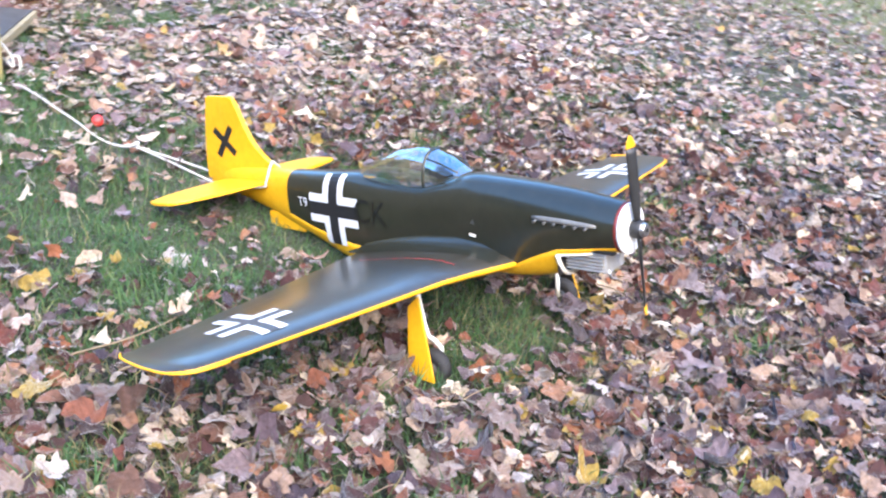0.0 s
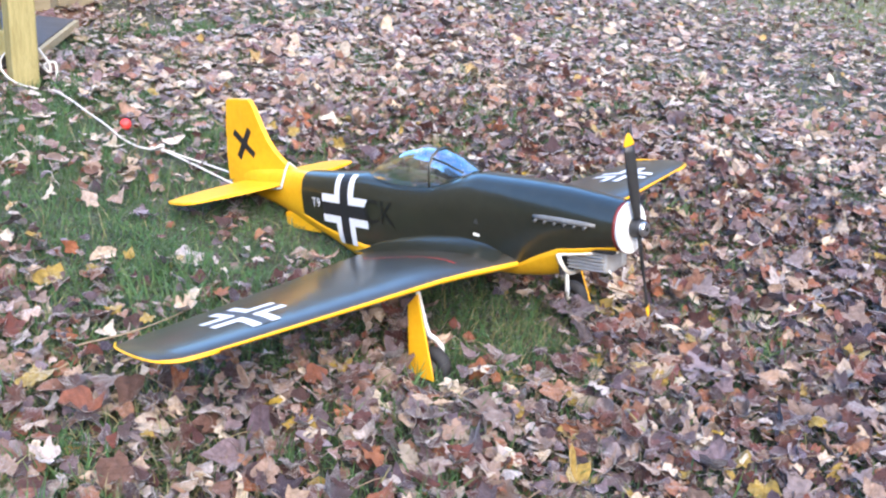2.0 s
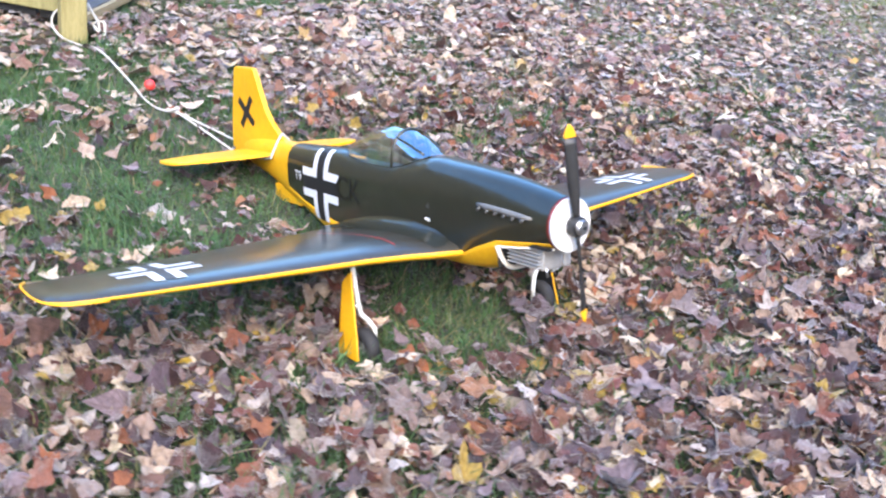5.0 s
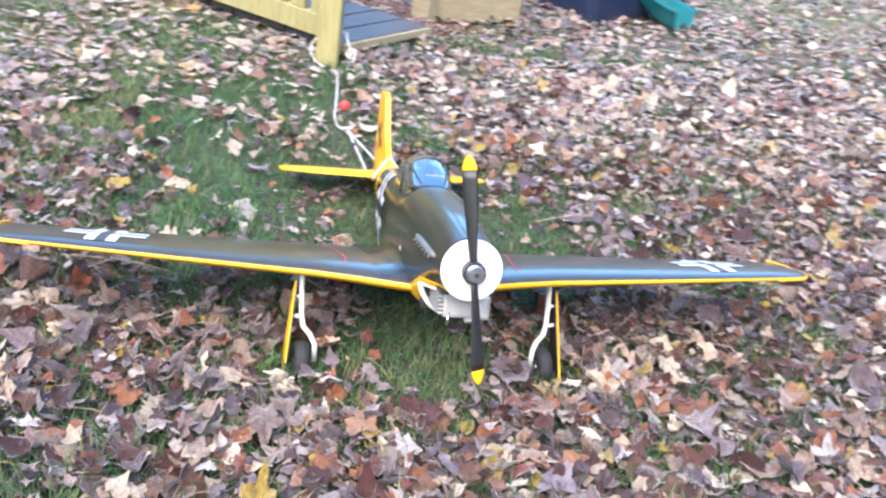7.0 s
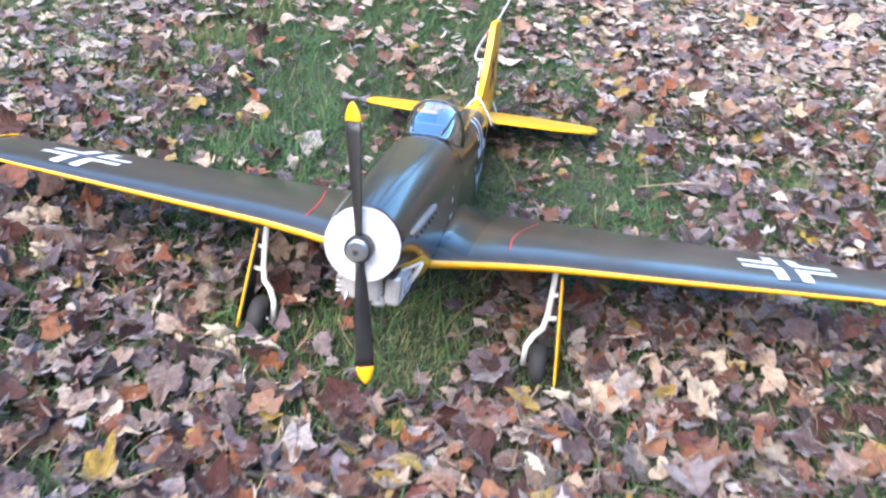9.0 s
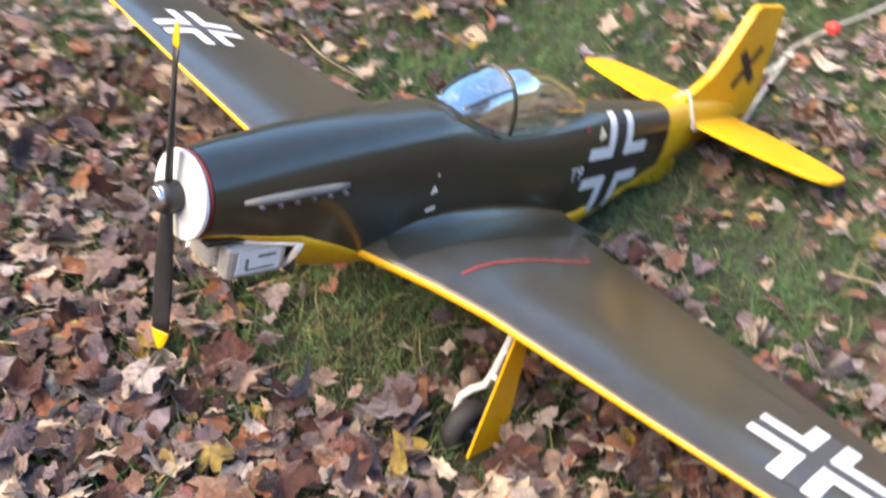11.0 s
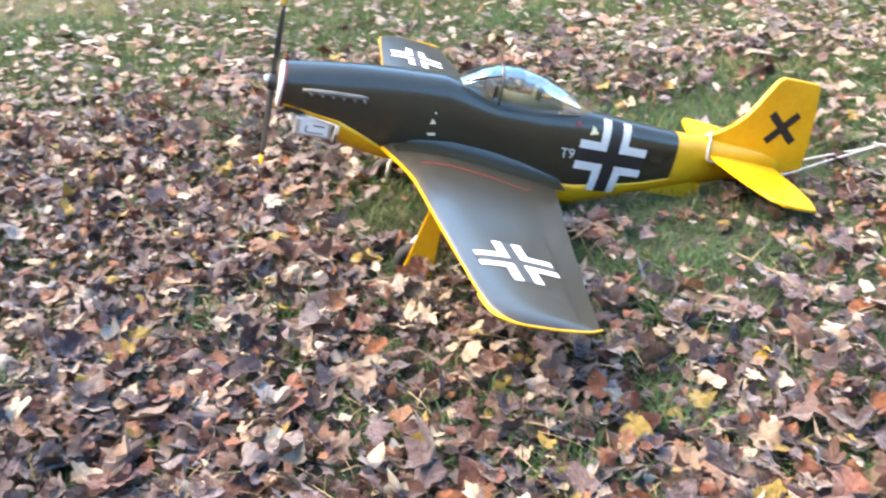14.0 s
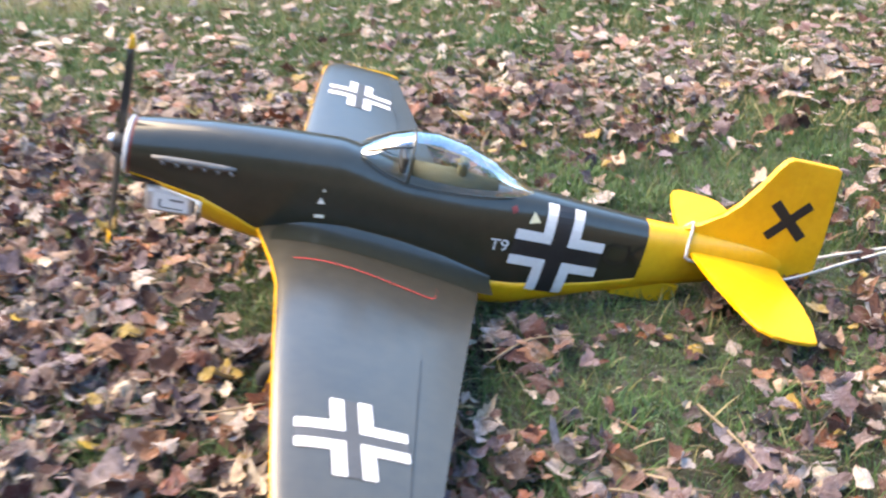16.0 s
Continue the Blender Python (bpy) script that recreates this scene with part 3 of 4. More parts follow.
# painted marks laid on the skins
def laid(name, rects, place, mat, parent, label="", steps=5, flip=False):
    """Rectangles (u0, u1, v0, v1) laid on a surface by place(u, v)."""
    verts, faces = [], []
    for u0, u1, v0, v1 in rects:
        k = len(verts)
        verts += [place(u0 + (u1 - u0) * i / steps, v0 + (v1 - v0) * j / steps) for i in range(steps + 1) for j in range(steps + 1)]
        faces += [tuple(k + q for q in f) for f in grid_faces(steps + 1, steps + 1, flip)]
    return piece(name, verts, faces, mat, parent, label)


def cross_bars(half, dark, white):
    e, f = dark / 2, dark / 2 + white
    pale = []
    for a in (1, -1):
        for b in (1, -1):
            pale.append(tuple(sorted((a * f, a * half))) + tuple(sorted((b * e, b * f))))
            pale.append(tuple(sorted((a * e, a * f))) + tuple(sorted((b * e, b * half))))
    core = [(-half, half, -e, e), (-e, e, e, half), (-e, e, -half, -e)]
    return pale, core


def on_hull(s, xc, zc, tilt, lift):
    c, t = math.cos(radians(tilt)), math.sin(radians(tilt))

    def place(u, v):
        x, z = (xc - u * c + v * t, zc + u * t + v * c) if s > 0 else (xc + u * c + v * t, zc - u * t + v * c)
        top, bot = hull(x)[0], hull(x)[1]
        z = max(bot + 0.004, min(top - 0.003, z))
        return (x, s * (hull_y(x, z) + lift), z + lift * (0.6 if z > 0.03 else 0))
    return place


def on_wing(s, xc, yc, turn, lift):
    c, t = math.cos(radians(turn)), math.sin(radians(turn))

    def place(u, v):
        x, y = xc + u * c - v * t, yc + u * t + v * c
        return (x, s * y, wing_top(x, y) + lift)
    return place


def lettering(name, text, size, place, mat, parent, label):
    cu = bpy.data.curves.new(name, "FONT")
    cu.body, cu.size, cu.align_x, cu.align_y = text, size, "CENTER", "CENTER"
    tmp = new(name + "_outline", cu)
    me = bpy.data.meshes.new_from_object(tmp.evaluated_get(bpy.context.evaluated_depsgraph_get()))
    bpy.data.objects.remove(tmp)
    for v in me.vertices:
        v.co = Vector(place(v.co.x, v.co.y))
    me.materials.clear()
    me.materials.append(mat)
    ob = new(name, me)
    ob.parent = parent
    return tagged(ob, label)


for s in (1, -1):
    pale, core = cross_bars(0.0780, 0.029, 0.0180)
    for k in range(0, 8, 2):
        laid("white_angle", pale[k:k + 2], on_hull(s, -0.720 if s > 0 else -0.713, -0.0275, -1 if s > 0 else 0, 0.0012), WHITE, fuselage, "white angle bar of a cross marking", 8, s > 0)
    laid("cross_black", core, on_hull(s, -0.720 if s > 0 else -0.713, -0.0275, -1 if s > 0 else 0, 0.0012), BLACK, fuselage, "black core of the cross marking", 8, s > 0)
    pale, core = cross_bars(0.0685, 0.018, 0.0170)
    for k in range(0, 8, 2):
        laid("white_angle", pale[k:k + 2], on_wing(s, -0.387, 0.563, 3, 0.0012), WHITE, plane, "white angle bar of the wing cross", 4, s > 0)
    laid("wing_cross_core", core, on_wing(s, -0.387, 0.563, 3, 0.0010), WING_GREY, plane, "dark grey core of the wing cross", 4, s > 0)
lettering("code_letters", "T9", 0.030, on_hull(1, -0.620, -0.029, 2, 0.0014), WHITE, fuselage, "small white letters T9")
lettering("code_letters", "T9", 0.030, on_hull(-1, -0.815, -0.020, 0, 0.0014), WHITE, fuselage, "small white letters T9")
lettering("code_letters", "CK", 0.056, on_hull(1, -0.836, -0.014, 4, 0.0014), FADED, fuselage, "dark letters CK on olive")
lettering("code_letters", "CK", 0.072, on_hull(-1, -0.598, -0.022, 0, 0.0014), FADED, fuselage, "dark letters CK on olive")
for s in (1, -1):
    def tri(x, z, a, lift):
        pl = on_hull(s, x, z, 13, lift)
        return [pl(-a, -a * 0.8), pl(a, -a * 0.8), pl(0, a)]
    if s > 0:
        piece("fuel_triangle", tri(-0.668, 0.027, 0.010, 0.0013), [(0, 1, 2)], PALE_MARK, fuselage, "small pale yellow triangle mark")
        laid("red_dot", [(-0.005, 0.005, -0.005, 0.005)], on_hull(s, -0.632, 0.034, 30, 0.0012), SEAM_RED, fuselage, "small red dot", 3, True)
        piece("pale_triangle", tri(-0.322, 0.012, 0.003, 0.0013), [(0, 1, 2)], TAPE, fuselage)
    piece("pale_triangle", tri(-0.320, -0.007, 0.0065, 0.0013), [(0, 1, 2)], WING_GREY if s < 0 else TAPE, fuselage, "small pale triangle mark")
    laid("stencil_bar", [(-0.008, 0.008, -0.003, 0.003)], on_hull(s, -0.322, -0.034, 8, 0.0012), TAPE, fuselage, "small pale stencil bar", 2, s > 0)
    # exhaust stacks
    stack = part("exhaust_strip", tube([(-0.054, s * (hull_y(-0.054, 0.010) + 0.001), 0.010), (-0.075, s * (hull_y(-0.075, 0.011) + 0.002), 0.011), (-0.12, s * (hull_y(-0.12, 0.0135) + 0.002), 0.0135), (-0.165, s * (hull_y(-0.165, 0.0155) + 0.002), 0.0155), (-0.184, s * (hull_y(-0.184, 0.0165) + 0.001), 0.0165)], [0.003, 0.0052, 0.0056, 0.0052, 0.003], 8), GREY_STRIP, plane, "grey exhaust stack strip", True)
    for k in range(6):
        x = -0.068 - k * 0.021
        z = 0.0095 + k * 0.0009
        part("exhaust_stub", tube([(x, s * (hull_y(x, z) + 0.001), z), (x - 0.004, s * (hull_y(x, z) + 0.005), z - 0.004), (x - 0.007, s * (hull_y(x, z) + 0.005), z - 0.007)], 0.0028, 7), GREY_STRIP, stack, "", True)

# canopy: x, top, base, half width
CANOPY = [(-0.370, 0.0735, 0.0705, 0.028), (-0.390, 0.0875, 0.063, 0.038), (-0.415, 0.1035, 0.0535, 0.044), (-0.448, 0.116, 0.046, 0.047), (-0.49, 0.119, 0.044, 0.047),
          (-0.54, 0.111, 0.044, 0.044), (-0.59, 0.094, 0.046, 0.037), (-0.63, 0.074, 0.048, 0.027), (-0.662, 0.0570, 0.0515, 0.011)]


def dome(x, count=15, grow=0.0):
    top, base, hw = table(CANOPY, x)
    top, base, hw = max(top, base + 0.002) + grow, base, hw + grow
    return [(x, hw * math.copysign(abs(math.cos(a)) ** 0.8, math.cos(a)), base + (top - base) * math.sin(a) ** 0.85) for a in [math.pi * k / (count - 1) for k in range(count)]]


def dome_shell(name, x0, x1, n, mat, label):
    verts = [q for i in range(n) for q in dome(x0 + (x1 - x0) * i / (n - 1))]
    ob = piece(name, verts, grid_faces(n, 15), mat, plane, label, True)
    ob.visible_shadow = False
    return ob


dome_shell("windshield", -0.370, -0.447, 10, CLEAR, "clear sloping windshield")
dome_shell("canopy", -0.449, -0.662, 22, CLEAR, "clear bubble canopy")
part("canopy_bow", tube(dome(-0.448, 21, 0.0004), 0.0027, 8), OLIVE, plane, "dark olive canopy bow frame", True)
for s in (0, -1):
    sill = [dome(float(x), 15, 0.0005)[s] for x in np.linspace(-0.371, -0.661, 26)]
    part("canopy_sill", tube(sill, 0.0013, 6), OLIVE, plane, "thin olive canopy sill", True)
    pillar = [dome(float(x), 15, 0.0006)[4 if s == 0 else 10] for x in np.linspace(-0.376, -0.447, 8)]
    part("windshield_frame", tube(pillar, 0.0021, 6), OLIVE, plane, "", True)
part("cockpit_floor", tube([(-0.455, 0, 0.036), (-0.52, 0, 0.036), (-0.60, 0, 0.034)], [0.030, 0.030, 0.026], 20), COCKPIT, plane, "khaki green cockpit floor", True)
part("headrest", box(-0.545, -0.530, -0.014, 0.014, 0.055, 0.088, 0.005), COCKPIT, plane, "khaki seat back")
part("instrument_panel", box(-0.444, -0.434, -0.034, 0.034, 0.054, 0.082, 0.004), DARK, plane, "black instrument coaming")

# fin, rudder, tailplane


def slab(outline, half, axis, bevel=0.0035):
    """A flat plate from an outline in two coordinates, with rounded edges; axis is the thin one."""
    bm = bmesh.new()
    put3 = (lambda a, b, w: (a, w, b)) if axis == "y" else (lambda a, b, w: (a, b, w))
    lo = [bm.verts.new(put3(a, b, -half)) for a, b in outline]
    hi = [bm.verts.new(put3(a, b, half)) for a, b in outline]
    n = len(outline)
    bm.faces.new(lo[::-1])
    bm.faces.new(hi)
    rimed = [bm.faces.new((lo[i], lo[(i + 1) % n], hi[(i + 1) % n], hi[i])) for i in range(n)]
    if bevel:
        es = list({e for f in rimed for e in f.edges if len([g for g in e.link_faces if g in rimed]) == 1})
        bmesh.ops.bevel(bm, geom=es, offset=bevel, segments=2, profile=0.6, affect="EDGES")
    return bm


fin_line = [(-0.925, 0.036), (-0.965, 0.056), (-1.000, 0.078), (-1.020, 0.106), (-1.040, 0.142), (-1.058, 0.182), (-1.066, 0.198), (-1.076, 0.2045), (-1.112, 0.205), (-1.118, 0.10), (-1.122, 0.0), (-1.0, 0.02)]
fin = part("fin", slab(fin_line, 0.0065, "y"), YELLOW, plane, "yellow fin")
rud_line = [(-1.104, 0.205), (-1.158, 0.2045), (-1.166, 0.200), (-1.178, 0.140), (-1.192, 0.060), (-1.198, 0.005), (-1.190, -0.020), (-1.165, -0.030), (-1.136, -0.030), (-1.112, 0.0), (-1.108, 0.10)]
rudder = part("rudder", slab(rud_line, 0.0062, "y"), YELLOW, plane, "yellow rudder")
# plain dark bars on the tail
for s in (1, -1):
    def on_fin(u, v, s=s):
        a = radians(38)
        return (-1.111 + s * (u * math.cos(a) - v * math.sin(a)), s * 0.0073, 0.095 + u * math.sin(a) + v * math.cos(a))
    laid("tail_mark", [(-0.046, 0.046, -0.009, 0.009), (-0.009, 0.009, 0.009, 0.046), (-0.009, 0.009, -0.046, -0.009)], on_fin, BLACK, fin, "plain black bars on the tail", 1, s > 0)
for s in (1, -1):
    half = [(-0.952, 0.012), (-0.958, 0.05), (-0.968, 0.12), (-0.982, 0.18), (-0.994, 0.225), (-1.005, 0.244), (-1.022, 0.255), (-1.055, 0.257), (-1.085, 0.253), (-1.102, 0.246), (-1.118, 0.19), (-1.126, 0.13), (-1.128, 0.012)]
    stab = part("tailplane", slab([(a, s * b) for a, b in (half if s > 0 else half[::-1])], 0.0036, "z", 0.0026), YELLOW, plane, "yellow tailplane half")
    tilt, pivot = Matrix.Rotation(radians(-3.5), 4, "Y"), Vector((-1.04, 0, 0))
    stab.matrix_local = Matrix.Translation(pivot + Vector((0, 0, 0.004))) @ tilt @ Matrix.Translation(-pivot)



# main wheels; given in the place's own coordinates and carried into the aeroplane's
def to_air(p):
    return tuple(INV @ Vector(p))


for s in (1, -1):
    leg = part("gear_leg", tube([to_air(q) for q in ((0.030, s * 0.227, 0.175), (0.050, s * 0.227, 0.132), (0.068, s * 0.225, 0.090), (0.077, s * 0.221, 0.069), (0.084, s * 0.209, 0.058), (0.095, s * 0.200, 0.044), (0.102, s * 0.199, 0.014))], 0.0048, 10), STRUT_WHITE, plane, "white wire gear leg with a bent fork", True)
    axle = [to_air((0.102, s * y, 0.014)) for y in (0.196, 0.236)]
    part("axle", tube(axle, 0.003, 8), STEEL, leg, "", True)
    c0 = Vector(to_air((0.102, s * 0.221, 0.014)))
    wm = Matrix.Translation(c0) @ Matrix.Rotation(radians(90), 4, "X")
    wheel = part("wheel", lathe([(0.013, -0.010), (0.020, -0.0140), (0.029, -0.0132), (0.0345, -0.008), (0.0365, 0.0), (0.0345, 0.008), (0.029, 0.0132), (0.020, 0.0140), (0.013, 0.010), (0.013, -0.010)], wm, 36), RUBBER, plane, "worn black rubber tyre", True)
    part("wheel_hub", lathe([(0.0, -0.0095), (0.0145, -0.010), (0.0145, 0.010), (0.0, 0.0095)], wm, 24), GREY_STRIP, wheel, "dark grey wheel hub", True)
    door = [(0.054, 0.150), (0.036, 0.120), (0.068, -0.008), (0.130, 0.004)]
    q0 = [to_air((a, s * (0.236 + 0.014 * (0.15 - b) / 0.15), b)) for a, b in door]
    q1 = [to_air((a, s * (0.2395 + 0.014 * (0.15 - b) / 0.15), b)) for a, b in door]
    bm = bmesh.new()
    vs = [bm.verts.new(v) for v in q0 + q1]
    for f in ((0, 1, 2, 3), (7, 6, 5, 4), (0, 4, 5, 1), (1, 5, 6, 2), (2, 6, 7, 3), (3, 7, 4, 0)):
        bm.faces.new([vs[i] for i in f])
    bmesh.ops.bevel(bm, geom=bm.edges[:], offset=0.001, segments=1, affect="EDGES")
    plate = part("gear_door", bm, YELLOW, plane, "flared yellow gear door plate")
    mid = sum((Vector(v) for v in q0), Vector()) / 4
    inward = Vector(to_air((0, 0, 0))) - Vector(to_air((0, s, 0)))
    bm = bmesh.new()
    vs = [bm.verts.new(mid + (Vector(v) - mid) * 0.93 + inward * d) for d in (0.0018, -0.0005) for v in q0]
    for f in ((0, 1, 2, 3), (7, 6, 5, 4), (0, 4, 5, 1), (1, 5, 6, 2), (2, 6, 7, 3), (3, 7, 4, 0)):
        bm.faces.new([vs[i] for i in f])
    part("door_lining", bm, DARK, plate, "dark grey inner face")
    for z in (0.118, 0.086):
        part("door_clip", tube([to_air((0.058 + (0.118 - z) * 0.5, s * 0.225, z)), to_air((0.054 + (0.118 - z) * 0.5, s * 0.2415, z))], 0.0035, 6), STRUT_WHITE, leg, "", True)

# ---- restraint rope from the tail to the post ----
KNOT = (-1.050, -0.060, 0.024)
rope = thing("tether_rope", pose(*KNOT), "white braided rope tied from the model's tail to a wooden post", "rope")


def rope_part(name, pts, r=0.0036, label=""):
    k = Vector(KNOT)
    part(name, tube([q - k for q in curve_through(pts, 6)], r, 8, 0.5), ROPE, rope, label, True)


for s in (1, -1):
    under = [AIR @ Vector(q) for q in ((-1.131, s * 0.028, -0.009), (-1.04, s * 0.034, -0.0045), (-0.955, s * 0.036, 0.0005), (-0.945, s * 0.034, 0.012), (-0.947, s * 0.0225, 0.029), (-0.950, s * 0.0125, 0.043), (-0.952, 0, 0.056))]
    rope_part("strand", [KNOT, tuple(Vector(KNOT).lerp(under[0], 0.5))] + [tuple(q) for q in under], 0.0028, "taut white strand round the tail")
rope_part("knot", [(-1.038, -0.064, 0.022), (-1.056, -0.050, 0.032), (-1.062, -0.068, 0.024), (-1.042, -0.058, 0.035), (-1.066, -0.060, 0.022), (-1.080, -0.072, 0.020)], 0.0036, "knotted white rope")
rope_part("line", [KNOT, (-1.080, -0.072, 0.016), (-1.126, -0.086, 0.012), (-1.20, -0.088, 0.012), (-1.29, -0.080, 0.018), (-1.40, -0.070, 0.018), (-1.524, -0.062, 0.022), (-1.613, -0.064, 0.022), (-1.652, -0.088, 0.018), (-1.712, -0.128, 0.026), (-1.768, -0.142, 0.050), (-1.812, -0.120, 0.078), (-1.829, -0.070, 0.098), (-1.806, -0.018, 0.105)], 0.0032, "slack white rope lying in the grass")
rope_part("loop", [(-1.806, -0.018, 0.105), (-1.766, -0.018, 0.09), (-1.746, -0.006, 0.06), (-1.736, -0.010, 0.035), (-1.756, -0.018, 0.055), (-1.736, 0.007, 0.065), (-1.716, 0.002, 0.03), (-1.701, -0.018, 0.015), (-1.691, 0.012, 0.02), (-1.666, 0.027, 0.018), (-1.706, 0.032, 0.02), (-1.726, 0.012, 0.025)], 0.0045, "loose loops and knots by the post")

cap = part("bottle_cap", lathe([(0.0, 0.0), (0.013, 0.0), (0.0145, 0.003), (0.0145, 0.016), (0.011, 0.021), (0.0, 0.022)], Matrix.Identity(4), 20), BALL_RED, None, "", True)
cap.matrix_world = pose(-1.225, -0.055, 0.030, 24, 8, 0)
tagged(cap, "small bright red plastic cap lying in the grass", "cap")

# ---- play set behind ----
SET = Matrix.Translation((-1.761, -0.082, 0)) @ Matrix.Rotation(radians(45), 4, "Z")
playset = thing("wooden_playset", SET, "weathered yellow-green timber play set with a grey deck", "play set")
# local x points back to the slide side, local y to the far side
part("corner_post", box(-0.039, 0.039, -0.039, 0.039, -0.05, 2.2, 0.007), POST_WOOD, playset, "squared yellow-green timber post").rotation_euler.z = radians(-56)
beam_z = 0.145
part("bottom_beam", box(-0.78, -0.05, 0.055, 0.095, 0.065, beam_z, 0.005), SLAT_WOOD, playset, "yellow-green bottom rail")
for k in range(7):
    part("slat", box(-0.75 + k * 0.10, -0.682 + k * 0.10, 0.060, 0.080, beam_z, 1.0, 0.003), SLAT_WOOD, playset)
part("far_post", box(-0.046, 0.046, -0.046, 0.046, -0.05, 2.2, 0.006), PALE_WOOD, playset, "pale squared timber post").location = (-0.225, 0.870, 0)
part("far_post", box(-0.046, 0.046, -0.046, 0.046, -0.05, 2.2, 0.006), POST_WOOD, playset, "squared yellow-green timber post").location = (-0.84, 0.07, 0)
for k in range(3):
    board = part("side_board", box(0.0, 0.42, -0.0125, 0.0125, k * 0.15, 0.142 + k * 0.15, 0.004), PALE_WOOD, playset, "pale side board")
    board.location, board.rotation_euler.z = (-0.185, 0.915, 0), radians(67)
# Black block filling the gap under the boards, in place of its shade.
deck = part("deck_gap_fill", box(-0.86, -0.055, 0.13, 0.60, 0.0, 0.025, 0.003), DARK, playset, "black block standing in for the shaded gap under the deck")
for k in range(6):
    part("deck_board", box(-0.163 - k * 0.138, -0.036 - k * 0.138, 0.105, 0.635, 0.025, 0.052, 0.003), DECK_GREY, deck, "grey deck board")
part("deck_trim", box(-0.034, -0.018, 0.105, 0.635, 0.022, 0.050, 0.002), PALE_WOOD, deck, "pale board edge")

mound_v = []
for i in range(16):
    for j in range(16):
        x, y = -2.95 + i * 0.04, 0.0 + j * 0.04
        f = max(0, 1 - ((i - 7.5) / 8) ** 2) * max(0, 1 - ((j - 7.5) / 8) ** 2)
        mound_v.append((x, y, -0.03 + 0.055 * f ** 0.5 + 0.02 * noise.noise(Vector((x * 9, y * 9, 2)))))
mulch = piece("mulch_bed", mound_v, grid_faces(16, 16, True), MULCH, smooth=True)
tagged(mulch, "low bed of red-brown wood mulch beside the deck", "mulch", kind="stuff")

slide = thing("slide", pose(-2.66, 1.60, 0.0, 0, 0, 205), "teal plastic playground slide with a navy underside", "slide")
# along local x the chute rises away from the lawn
run = [(0.0, 0.040), (0.06, 0.045), (0.18, 0.075), (0.40, 0.21), (0.8, 0.50), (1.3, 0.88)]
section = [(-0.145, 0.085), (-0.133, 0.098), (-0.120, 0.085), (-0.108, 0.018), (-0.07, 0.0), (0.07, 0.0), (0.108, 0.018), (0.120, 0.085), (0.133, 0.098), (0.145, 0.085)]
pts = curve_through([(a, 0, b) for a, b in run], 6)
vs = [(q.x, 0.52 * w, q.z + h) for q in pts for w, h in section]
chute = piece("chute", vs, grid_faces(len(pts), len(section)), TEAL, slide, "teal chute", True)
so = chute.modifiers.new("wall", "SOLIDIFY")
so.thickness, so.offset = 0.008, 0
part("support", box(0.26, 1.1, -0.12, 0.34, -0.02, 0.20, 0.03), NAVY, slide, "navy moulded support")

# ---- leaf litter and grass ----
rng = np.random.default_rng(7)


def leaf_outline(kind, n):
    a = np.linspace(0, 2 * np.pi, n, endpoint=False)
    if kind == 0:   # five-lobed maple
        lobes = np.abs(np.cos(2.5 * a))
        r = 0.60 + 0.40 * lobes ** 1.3 * (0.70 + 0.30 * np.cos(a)) + 0.07 * np.cos(15 * a)
        r *= np.where(np.abs(a - np.pi) < 0.25, 0.55, 1)
    elif kind == 1:  # broad, shallow lobes
        r = 0.72 + 0.20 * np.cos(3 * a) + 0.08 * np.cos(9 * a) + 0.12 * np.cos(a)
    elif kind == 2:  # oval
        r = 0.55 / np.sqrt((0.55 * np.cos(a)) ** 2 + np.sin(a) ** 2) + 0.03 * np.cos(11 * a)
    else:            # oak, lobed along its length
        r = 0.5 / np.sqrt((0.5 * np.cos(a)) ** 2 + np.sin(a) ** 2) * (0.78 + 0.24 * np.cos(9 * a))
    return r[:, None] * np.stack([np.cos(a), np.sin(a)], 1)


def leaf_template(n, rings, kind=None):
    kind = rng.choice([0, 0, 1, 1, 2, 2, 3]) if kind is None else kind
    edge2 = leaf_outline(kind, n) * rng.uniform(0.82, 1.15, (n, 1)) * rng.uniform(0.75, 1.1, (1, 2))
    pts2 = [np.zeros((1, 2))] + [edge2 * (k + 1) / rings for k in range(rings)]
    p2 = np.concatenate(pts2)
    bend, fold, cup, wave = rng.normal(0, 0.42), rng.normal(0, 0.50), rng.normal(0.12, 0.30), rng.uniform(0, 6.28)
    r2 = (p2 ** 2).sum(1)
    z = bend * p2[:, 0] ** 2 + fold * np.abs(p2[:, 1]) + cup * r2 + 0.10 * r2 * np.sin(3 * np.arctan2(p2[:, 1], p2[:, 0]) + wave)
    z = z + rng.normal(0, 0.085, len(z)) * np.minimum(1, r2 * 3)
    v = np.c_[p2, z]
    f = [(0, 1 + k, 1 + (k + 1) % n) for k in range(n)]
    for r in range(rings - 1):
        a, b = 1 + r * n, 1 + (r + 1) * n
        for k in range(n):
            f += [(a + k, b + k, b + (k + 1) % n), (a + k, b + (k + 1) % n, a + (k + 1) % n)]
    # stalk
    s = len(v)
    v = np.r_[v, [(-0.30, -0.018, 0.0), (-0.30, 0.018, 0.0), (-1.0, 0.016, 0.10), (-1.0, -0.016, 0.10)]]
    f += [(s, s + 1, s + 2), (s, s + 2, s + 3)]
    return v, np.array(f)


